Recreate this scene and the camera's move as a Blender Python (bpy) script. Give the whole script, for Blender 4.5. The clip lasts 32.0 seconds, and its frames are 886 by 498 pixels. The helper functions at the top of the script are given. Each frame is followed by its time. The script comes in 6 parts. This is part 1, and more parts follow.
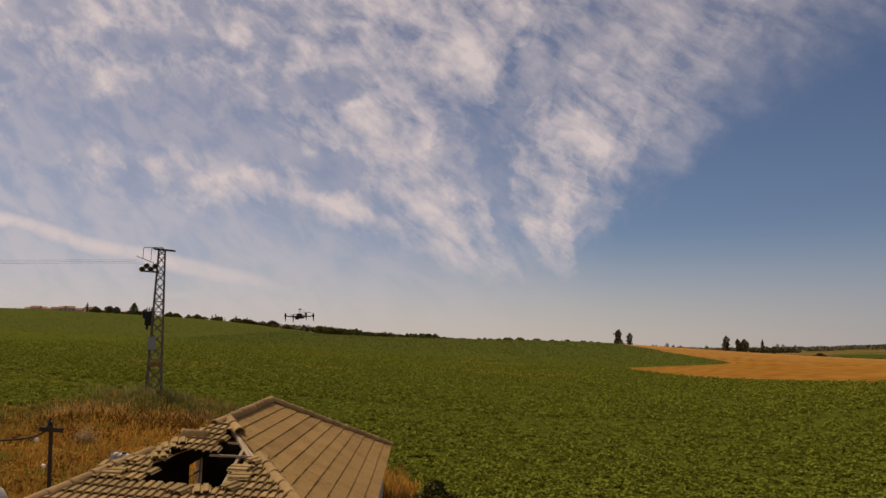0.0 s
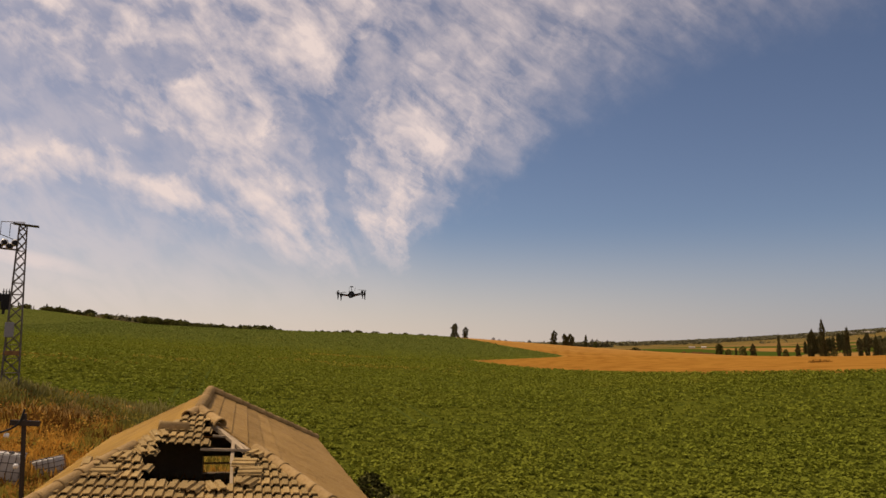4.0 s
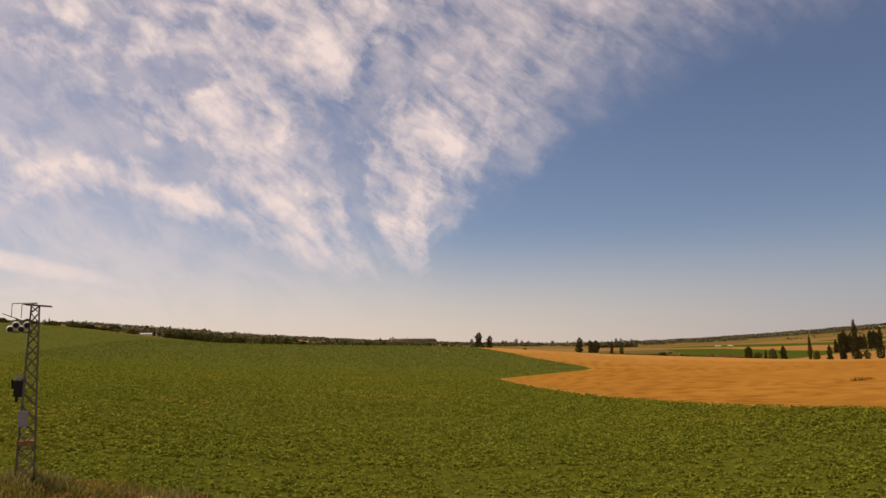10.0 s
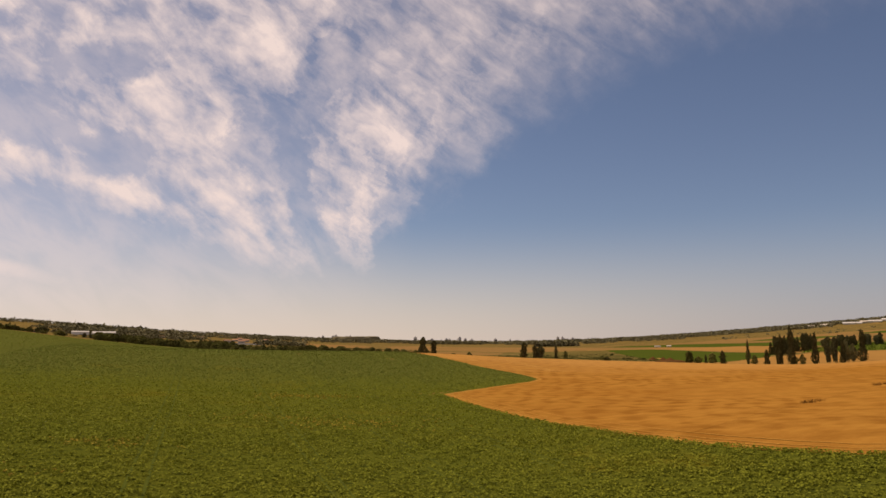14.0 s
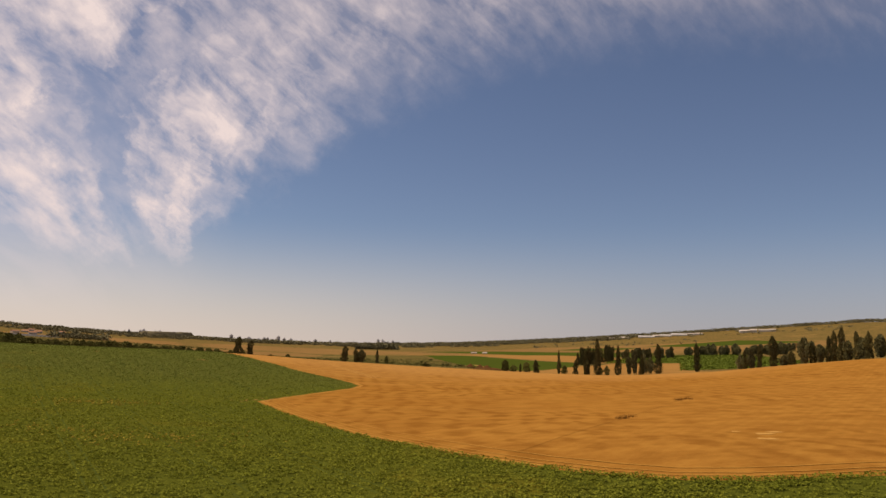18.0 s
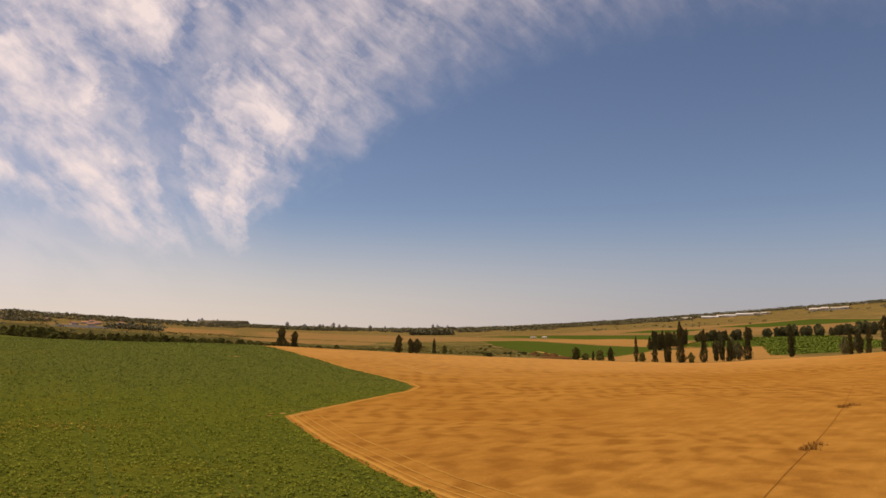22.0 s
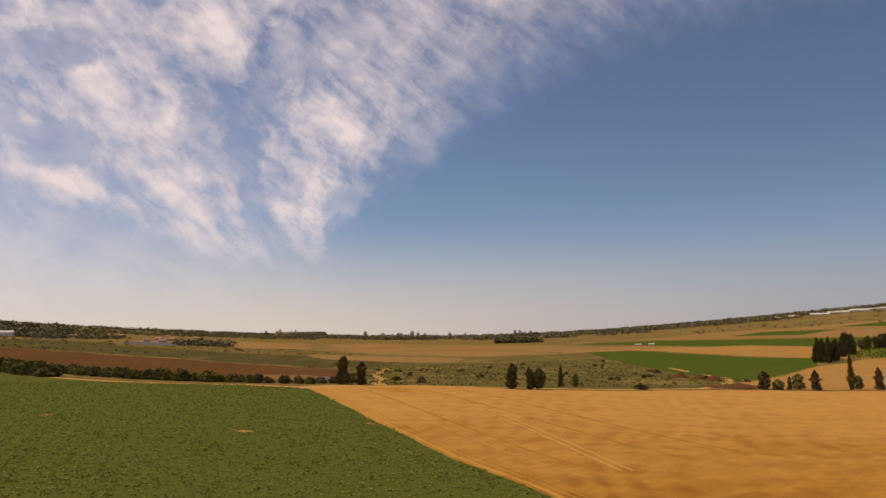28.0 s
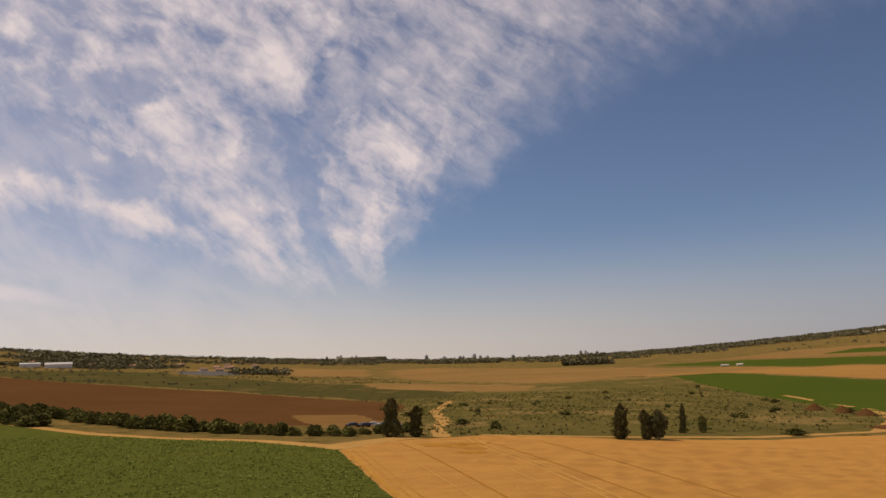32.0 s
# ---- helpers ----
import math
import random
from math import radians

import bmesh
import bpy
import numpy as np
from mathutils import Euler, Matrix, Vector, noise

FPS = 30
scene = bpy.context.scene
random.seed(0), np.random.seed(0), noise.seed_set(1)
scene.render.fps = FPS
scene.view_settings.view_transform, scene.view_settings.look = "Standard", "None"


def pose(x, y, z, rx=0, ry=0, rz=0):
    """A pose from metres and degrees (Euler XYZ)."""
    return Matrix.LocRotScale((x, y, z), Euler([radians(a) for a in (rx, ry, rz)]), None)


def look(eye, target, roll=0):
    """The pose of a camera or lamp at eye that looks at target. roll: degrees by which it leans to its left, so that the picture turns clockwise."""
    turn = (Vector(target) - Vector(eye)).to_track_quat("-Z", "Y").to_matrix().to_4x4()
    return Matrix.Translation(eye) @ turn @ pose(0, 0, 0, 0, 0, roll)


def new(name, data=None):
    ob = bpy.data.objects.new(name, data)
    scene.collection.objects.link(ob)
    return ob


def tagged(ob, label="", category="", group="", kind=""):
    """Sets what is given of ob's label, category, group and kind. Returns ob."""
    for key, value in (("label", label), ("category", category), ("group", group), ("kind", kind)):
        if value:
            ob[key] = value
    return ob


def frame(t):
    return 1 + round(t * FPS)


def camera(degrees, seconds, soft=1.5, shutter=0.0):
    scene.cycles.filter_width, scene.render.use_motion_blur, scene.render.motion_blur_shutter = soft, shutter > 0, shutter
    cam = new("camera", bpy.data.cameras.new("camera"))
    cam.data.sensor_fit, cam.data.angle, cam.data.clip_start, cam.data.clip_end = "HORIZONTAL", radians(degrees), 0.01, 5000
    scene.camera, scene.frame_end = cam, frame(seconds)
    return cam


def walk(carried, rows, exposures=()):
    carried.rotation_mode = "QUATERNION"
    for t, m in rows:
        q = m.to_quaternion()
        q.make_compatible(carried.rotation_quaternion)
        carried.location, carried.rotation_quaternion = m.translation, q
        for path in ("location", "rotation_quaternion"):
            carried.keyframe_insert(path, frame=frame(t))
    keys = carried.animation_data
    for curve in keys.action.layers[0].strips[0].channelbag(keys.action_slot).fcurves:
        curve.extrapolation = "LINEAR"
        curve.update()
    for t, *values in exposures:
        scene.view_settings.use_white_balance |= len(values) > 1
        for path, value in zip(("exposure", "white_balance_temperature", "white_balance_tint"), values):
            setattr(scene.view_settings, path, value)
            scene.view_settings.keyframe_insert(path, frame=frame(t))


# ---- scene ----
cam = camera(60.66, 32.0, soft=1.5)
PATH = [
    (0.0, pose(0.49, 0.36, 6.39, 98.08, -0.47, 0.05)),
    (0.5, pose(-1.23, 0.75, 6.46, 98.11, -0.73, -3.02)),
    (1.0, pose(-2.80, 1.33, 6.52, 98.10, -0.31, -4.63)),
    (1.5, pose(-3.89, 1.84, 6.50, 97.90, 0.40, -3.73)),
    (2.0, pose(-4.41, 2.22, 6.42, 97.85, 0.77, -3.44)),
    (2.5, pose(-4.43, 2.35, 6.37, 97.83, 0.67, -3.94)),
    (3.0, pose(-4.31, 1.81, 6.36, 97.68, -0.35, -10.29)),
    (3.5, pose(-4.31, 1.39, 6.30, 97.76, -0.97, -14.45)),
    (4.0, pose(-4.08, 1.70, 6.13, 97.70, -0.72, -12.62)),
    (4.5, pose(-3.93, 2.10, 5.97, 97.70, -0.53, -11.71)),
    (6.5, pose(-3.90, 3.10, 6.11, 97.75, -0.62, -11.89)),
    (7.0, pose(-4.19, 3.66, 6.11, 97.71, -0.46, -11.15)),
    (7.5, pose(-4.32, 4.25, 6.17, 97.92, -0.35, -10.67)),
    (8.0, pose(-4.29, 4.86, 6.31, 97.68, -0.61, -10.81)),
    (8.5, pose(-3.95, 5.64, 7.40, 97.50, -0.45, -10.55)),
    (9.0, pose(-3.83, 5.59, 8.78, 97.66, 0.15, -11.04)),
    (9.5, pose(-4.11, 5.00, 9.91, 97.82, 0.42, -10.66)),
    (10.0, pose(-4.42, 4.56, 10.85, 97.83, 0.54, -10.92)),
    (10.5, pose(-4.62, 4.51, 11.12, 97.73, 0.20, -11.48)),
    (11.0, pose(-4.74, 4.87, 11.14, 97.64, 0.20, -11.94)),
    (11.5, pose(-4.56, 5.71, 11.49, 97.68, 0.51, -12.84)),
    (12.0, pose(-4.18, 6.70, 12.22, 97.75, 0.28, -14.32)),
    (12.5, pose(-3.72, 7.63, 13.02, 97.66, 0.48, -14.30)),
    (13.0, pose(-3.32, 8.60, 13.85, 97.58, 0.42, -14.48)),
    (13.5, pose(-3.16, 9.78, 14.68, 97.56, 0.29, -15.30)),
    (14.0, pose(-3.09, 11.40, 15.44, 97.56, 0.47, -15.16)),
    (14.5, pose(-3.11, 13.64, 16.10, 97.73, -1.27, -26.10)),
    (15.0, pose(-2.83, 15.63, 16.59, 97.78, -1.62, -28.26)),
    (15.5, pose(-2.41, 17.14, 16.88, 97.94, -1.49, -28.98)),
    (17.5, pose(-2.53, 17.00, 16.79, 97.74, -1.29, -28.79)),
    (18.0, pose(-0.92, 19.40, 16.72, 97.79, -1.37, -28.63)),
    (18.5, pose(1.01, 22.52, 16.70, 97.46, -1.25, -29.15)),
    (19.0, pose(3.21, 26.60, 16.85, 97.12, -1.34, -28.87)),
    (19.5, pose(5.48, 31.55, 17.17, 97.06, -1.25, -28.09)),
    (20.0, pose(7.99, 37.08, 17.44, 97.15, -1.17, -28.16)),
    (20.5, pose(10.54, 42.71, 17.64, 97.56, -1.09, -28.78)),
    (21.0, pose(12.82, 48.60, 17.90, 97.79, -0.64, -27.27)),
    (21.5, pose(14.74, 55.34, 18.41, 97.18, -0.82, -27.35)),
    (22.0, pose(16.76, 62.60, 19.14, 96.53, -0.45, -24.54)),
    (22.5, pose(19.01, 70.22, 19.99, 96.92, -0.27, -23.98)),
    (23.0, pose(21.29, 78.11, 20.88, 97.16, 0.21, -21.19)),
    (23.5, pose(23.52, 86.53, 21.87, 96.86, 0.11, -21.20)),
    (24.0, pose(25.90, 95.53, 22.86, 96.64, 0.06, -21.52)),
    (24.5, pose(28.37, 104.94, 23.77, 96.51, 0.17, -21.36)),
    (26.5, pose(40.53, 147.28, 27.20, 96.55, 0.64, -21.74)),
    (27.0, pose(43.82, 158.94, 27.28, 96.61, 0.47, -22.46)),
    (27.5, pose(47.15, 170.73, 27.36, 96.77, 0.78, -21.81)),
    (28.0, pose(50.26, 182.63, 27.52, 96.91, 0.96, -18.68)),
    (28.5, pose(52.81, 194.37, 27.72, 96.91, 1.48, -16.41)),
    (29.0, pose(55.41, 205.56, 28.01, 96.74, 1.24, -16.43)),
    (29.5, pose(57.85, 215.90, 28.44, 97.08, 1.19, -16.40)),
    (30.0, pose(60.34, 225.22, 29.02, 97.07, 1.34, -15.85)),
    (30.5, pose(63.29, 233.33, 29.65, 97.10, 1.27, -16.77)),
    (31.0, pose(65.65, 239.84, 30.16, 97.66, 0.95, -19.41)),
    (31.5, pose(66.85, 244.59, 30.53, 98.60, 1.52, -16.21)),
    (32.0, pose(67.31, 248.33, 30.89, 98.69, 2.04, -14.04)),
]
walk(cam, PATH, [(0.0, -0.26, 7050, 19), (0.8, -0.08, 7300, 20), (2.0, -0.06, 7400, 20), (3.0, -0.10, 7400, 19), (4.0, 0.05, 7450, 20), (6.5, 0.10, 7450, 21), (9.0, 0.14, 7500, 21), (13.0, 0.12, 7650, 22), (15.0, 0.13, 7550, 22), (19.0, 0.12, 7300, 21), (22.0, 0.20, 7300, 21), (24.0, 0.14, 7300, 20), (26.5, 0.08, 6980, 19), (29.0, 0.10, 7150, 20), (31.4, 0.05, 7050, 19), (32.0, -0.04, 6980, 19)])

# ---- world, sun ----
SUN_AZ, SUN_EL = -52.0, 57.0          # degrees clockwise from +y, and above the horizon
world = bpy.data.worlds.new("sky")
scene.world = world
world.use_nodes = True


class Nodes:
    """Short way to write node trees."""

    def __init__(self, tree):
        self.t = tree

    def add(self, kind, **kw):
        n = self.t.nodes.new(kind)
        for k, v in kw.items():
            if k == "props":
                for a, b in v.items():
                    setattr(n, a, b)
            else:
                self.put(n.inputs[k.replace("_", " ")] if k.replace("_", " ") in n.inputs else n.inputs[int(k[1:])], v)
        return n

    def put(self, socket, v):
        if isinstance(v, bpy.types.NodeSocket):
            self.t.links.new(v, socket)
        else:
            socket.default_value = v

    def math(self, op, a, b=0.0, c=0.0, clamp=False):
        n = self.t.nodes.new("ShaderNodeMath")
        n.operation, n.use_clamp = op, clamp
        for i, v in enumerate((a, b, c)):
            self.put(n.inputs[i], v)
        return n.outputs[0]

    def ramp(self, v, lo, hi, a=0.0, b=1.0, smooth=True):
        n = self.t.nodes.new("ShaderNodeMapRange")
        n.interpolation_type = "SMOOTHSTEP" if smooth else "LINEAR"
        for i, x in enumerate((v, lo, hi, a, b)):
            self.put(n.inputs[i], x)
        return n.outputs[0]

    def mix(self, f, a, b, blend="MIX"):
        n = self.t.nodes.new("ShaderNodeMix")
        n.data_type, n.blend_type = "RGBA", blend
        self.put(n.inputs[0], f)
        self.put(n.inputs[6], a if isinstance(a, bpy.types.NodeSocket) else (*a, 1))
        self.put(n.inputs[7], b if isinstance(b, bpy.types.NodeSocket) else (*b, 1))
        return n.outputs[2]

    def noise(self, vec, scale, detail=4.0, rough=0.55, distort=0.0):
        n = self.t.nodes.new("ShaderNodeTexNoise")
        self.put(n.inputs["Vector"], vec)
        for k, v in (("Scale", scale), ("Detail", detail), ("Roughness", rough), ("Distortion", distort)):
            n.inputs[k].default_value = v
        return n.outputs["Fac"]

    def curve(self, v, points):
        """A value that follows a line through (x, y) points."""
        xs, ys = [p[0] for p in points], [p[1] for p in points]
        lo, hi = min(ys), max(ys)
        n = self.t.nodes.new("ShaderNodeValToRGB")
        self.put(n.inputs[0], self.ramp(v, xs[0], xs[-1], smooth=False))
        cr = n.color_ramp
        cr.interpolation = "LINEAR"
        while len(cr.elements) < len(points):
            cr.elements.new(0.5)
        for e, x in zip(cr.elements, xs):
            e.position = (x - xs[0]) / (xs[-1] - xs[0])
        for e, y in zip(cr.elements, ys):
            k = (y - lo) / (hi - lo)
            e.color = (k, k, k, 1)
        return self.math("MULTIPLY_ADD", n.outputs["Color"], hi - lo, lo)

    def stretch(self, vec, scale, rot=(0, 0, 0)):
        n = self.t.nodes.new("ShaderNodeMapping")
        self.put(n.inputs["Vector"], vec)
        n.inputs["Scale"].default_value = scale
        n.inputs["Rotation"].default_value = [radians(a) for a in rot]
        return n.outputs[0]


FAN_AZ, FAN_EL = 14.5, 7.6            # the way the great fan of cirrus is seen, degrees


def make_sky():
    t = world.node_tree
    t.nodes.clear()
    N = Nodes(t)
    sky = t.nodes.new("ShaderNodeTexSky")
    sky.sky_type, sky.sun_disc = "NISHITA", False
    sky.sun_elevation, sky.sun_rotation = radians(SUN_EL), radians(SUN_AZ)
    sky.air_density, sky.dust_density, sky.ozone_density = 0.85, 0.15, 4.0
    way = t.nodes.new("ShaderNodeTexCoord").outputs["Generated"]
    sep = t.nodes.new("ShaderNodeSeparateXYZ")
    t.links.new(way, sep.inputs[0])

    def along(v):
        n = t.nodes.new("ShaderNodeVectorMath")
        n.operation = "DOT_PRODUCT"
        t.links.new(way, n.inputs[0])
        n.inputs[1].default_value = v
        return n.outputs["Value"]

    def point(x, y, z=0.0):
        n = t.nodes.new("ShaderNodeCombineXYZ")
        for i, v in enumerate((x, y, z)):
            N.put(n.inputs[i], v)
        return n.outputs[0]

    # a flat chart of the sky before the fan: x to the right, y downwards, 13.4 to one radian
    fa, fe = radians(FAN_AZ), radians(FAN_EL)
    ahead = along((math.sin(fa) * math.cos(fe), math.cos(fa) * math.cos(fe), math.sin(fe)))
    safe = N.math("MAXIMUM", ahead, 0.2)
    X = N.math("MULTIPLY_ADD", N.math("DIVIDE", along((math.cos(fa), -math.sin(fa), 0)), safe), 13.4, 7.84)
    Y = N.math("MULTIPLY_ADD", N.math("DIVIDE", along((-math.sin(fa) * math.sin(fe), -math.cos(fa) * math.sin(fe), math.cos(fe))), safe), -13.4, 4.41)
    p = point(X, Y)
    # drifts that fray every border
    w1 = N.math("SUBTRACT", N.noise(p, 0.55, 6.0, 0.62), 0.5)
    w2 = N.math("SUBTRACT", N.noise(N.stretch(p, (1, 1, 1), (0, 0, 30)), 1.7, 6.0, 0.65), 0.5)
    Xw = N.math("ADD", X, N.math("ADD", N.math("MULTIPLY", w1, 1.1), N.math("MULTIPLY", w2, 0.9)))
    Yw = N.math("ADD", Y, N.math("ADD", N.math("MULTIPLY", w1, 0.8), N.math("MULTIPLY", w2, 0.7)))
    # strands: rays of the fan, swept slightly, drawn out from its foot
    dx, dy = N.math("SUBTRACT", Xw, 6.55), N.math("SUBTRACT", 5.9, Yw)
    turn = N.math("ARCTAN2", dx, N.math("MAXIMUM", dy, 0.05))
    reach = N.math("POWER", N.math("ADD", N.math("MULTIPLY", dx, dx), N.math("MULTIPLY", dy, dy)), 0.5)
    rays = N.noise(point(N.math("MULTIPLY", turn, 3.2), N.math("MULTIPLY", reach, 0.34)), 1.25, 5.0, 0.55, 0.2)
    fibres = N.noise(point(N.math("MULTIPLY", turn, 9.0), N.math("MULTIPLY", reach, 0.6), 3.0), 1.1, 5.0, 0.56, 0.25)
    # ripples across the strands, and small puffs
    barbs = N.noise(N.stretch(N.stretch(p, (1, 1, 1), (0, 0, -33)), (0.55, 2.0, 1)), 1.0, 5.0, 0.58, 0.4)
    puffs = N.noise(N.stretch(N.stretch(p, (1, 1, 1), (0, 0, -36)), (0.7, 1.3, 1)), 1.25, 7.0, 0.58, 0.35)
    # lower border of the whole sheet, the cleft through it
    low = N.curve(Xw, ((-9.0, 3.6), (-4.0, 3.7), (-1.0, 4.2), (1.0, 4.25), (3.0, 4.75), (5.3, 5.1), (6.5, 4.95), (6.95, 4.35), (7.85, 3.7), (9.3, 2.75), (10.6, 1.95), (12.2, 1.25), (14.2, 0.7), (18.0, 0.0)))
    depth = N.math("SUBTRACT", low, Yw)
    soft = N.curve(X, ((1.0, 1.5), (5.0, 0.9), (6.4, 0.75), (8.0, 1.8), (10.0, 2.5), (14.0, 2.6)))
    body = N.ramp(depth, -0.12, soft)
    mid = N.curve(Yw, ((-1.5, 7.6), (0.3, 6.8), (1.2, 6.2), (1.9, 5.6), (2.6, 5.3), (3.4, 5.4), (4.1, 5.72), (5.0, 6.25)))
    off = N.math("ABSOLUTE", N.math("SUBTRACT", N.math("MULTIPLY_ADD", w2, 0.5, Xw), mid))
    cleft = N.ramp(off, 0.0, N.curve(Y, ((0.0, 0.85), (2.0, 0.75), (3.4, 0.6), (4.8, 0.45))))
    cleft = N.math("MAXIMUM", cleft, N.curve(Y, ((-0.5, 0.95), (0.8, 0.72), (2.0, 0.50), (3.0, 0.33), (4.6, 0.40))))
    # openings where the blue shows through
    holes = 1.0
    for hx, hy, rx, ry in ((2.1, 1.05, 1.1, 0.36), (-1.2, 1.4, 2.0, 0.7), (2.2, 2.7, 0.8, 0.4), (4.75, 2.35, 0.5, 0.8), (0.3, 2.1, 1.1, 0.5), (-4.2, 1.2, 1.3, 1.2)):
        qx = N.math("DIVIDE", N.math("SUBTRACT", N.math("ADD", Xw, N.math("MULTIPLY", w2, 0.8)), hx), rx)
        qy = N.math("DIVIDE", N.math("SUBTRACT", Yw, hy), ry)
        q = N.math("ADD", N.math("MULTIPLY", qx, qx), N.math("MULTIPLY", qy, qy))
        holes = N.math("MULTIPLY", N.ramp(q, 0.1, 1.7, 0.5, 1.0), holes)
    # the right-hand arm is closer-woven than the left
    arm = N.ramp(N.math("SUBTRACT", Xw, mid), -0.2, 0.8)
    ripple = N.noise(N.stretch(N.stretch(p, (1, 1, 1), (0, 0, -40)), (0.75, 1.35, 1)), 2.1, 6.0, 0.6, 0.4)

    def blend(*pairs):
        total = 0.0
        for n, share in pairs:
            total = N.math("MULTIPLY_ADD", N.ramp(n, 0.27, 0.73, smooth=False), share, total)
        return total

    left = N.ramp(blend((rays, 0.36), (puffs, 0.34), (fibres, 0.10), (ripple, 0.20)), 0.335, 0.70, 0.06, 1.0, False)
    right = N.ramp(blend((rays, 0.18), (barbs, 0.34), (fibres, 0.20), (ripple, 0.28)), 0.33, 0.71, 0.10, 1.0, False)
    right = N.math("MULTIPLY", right, N.curve(X, ((7.0, 1.0), (9.0, 0.92), (11.0, 0.86), (14.0, 0.76), (18.0, 0.5))))
    right = N.math("MULTIPLY", right, N.curve(Y, ((-1.0, 0.66), (1.0, 0.72), (2.6, 1.0), (5.0, 1.0))))
    weave = N.math("ADD", N.math("MULTIPLY", left, N.math("SUBTRACT", 1.0, arm)), N.math("MULTIPLY", right, arm))
    cover = N.math("MULTIPLY", N.math("MULTIPLY", body, cleft), holes)
    dens = N.math("MULTIPLY", cover, N.math("MULTIPLY_ADD", weave, 0.92, 0.10))
    # a thin milky film over the left half, two long low streaks
    milk = N.math("MULTIPLY", N.curve(X, ((-6.0, 0.62), (1.0, 0.52), (4.0, 0.34), (6.2, 0.14), (7.5, 0.0))), N.ramp(puffs, 0.3, 0.65, 0.5, 1.0))
    dens = N.math("MAXIMUM", dens, N.math("MULTIPLY", milk, N.curve(Y, ((-1.5, 1.0), (1.0, 0.78), (3.5, 1.0), (5.2, 0.8), (6.4, 0.0)))))
    for line, thick, power in ((((-7.0, 2.9), (-3.9, 3.75), (-1.0, 4.42), (1.6, 5.0), (3.0, 5.15)), 0.36, ((-6.0, 1.0), (-1.0, 0.95), (0.6, 0.7), (2.8, 0.0))),
                               (((-7.0, 4.6), (-3.0, 4.9), (0.0, 5.1), (3.0, 5.3)), 0.2, ((-5.0, 0.5), (-1.0, 0.4), (2.0, 0.0)))):
        k = N.math("SUBTRACT", N.math("MULTIPLY_ADD", w1, 0.35, Y), N.curve(X, line))
        k = N.math("MULTIPLY", N.ramp(N.math("ABSOLUTE", k), thick, 0.02), N.curve(X, power))
        dens = N.math("MAXIMUM", dens, N.math("MULTIPLY", k, N.ramp(fibres, 0.3, 0.6, 0.65, 1.0)))
    # elsewhere an even broken sheet
    dens = N.math("ADD", N.math("MULTIPLY", dens, N.ramp(ahead, 0.22, 0.4)), N.ramp(ahead, 0.4, 0.22, 0.0, 0.45), clamp=True)
    haze = N.ramp(sep.outputs[2], 0.175, -0.02, 0.0, 0.87)
    bearing = along((math.sin(radians(SUN_AZ + 20)), math.cos(radians(SUN_AZ + 20)), 0))
    base = N.mix(haze, sky.outputs[0], N.mix(N.ramp(bearing, 0.1, 0.95), HAZE, HAZE_SUNWARD))
    col = N.mix(dens, base, CLOUD)
    bg = N.add("ShaderNodeBackground", Color=col, Strength=SKY_STRENGTH)
    out = t.nodes.new("ShaderNodeOutputWorld")
    t.links.new(bg.outputs[0], out.inputs[0])


SKY_STRENGTH = 0.07
HAZE = (4.3, 4.42, 5.1)
HAZE_SUNWARD = (8.8, 8.05, 7.15)
CLOUD = (10.0, 9.4, 9.4)
make_sky()

sun = bpy.data.lights.new("sun", "SUN")
sun.energy, sun.angle, sun.color = 3.3, radians(0.55), (1.0, 0.90, 0.70)
a, e = radians(SUN_AZ), radians(SUN_EL)
new("sun", sun).matrix_world = look((0, 0, 200), Vector((0, 0, 200)) - Vector((math.sin(a) * math.cos(e), math.cos(a) * math.cos(e), math.sin(e))))


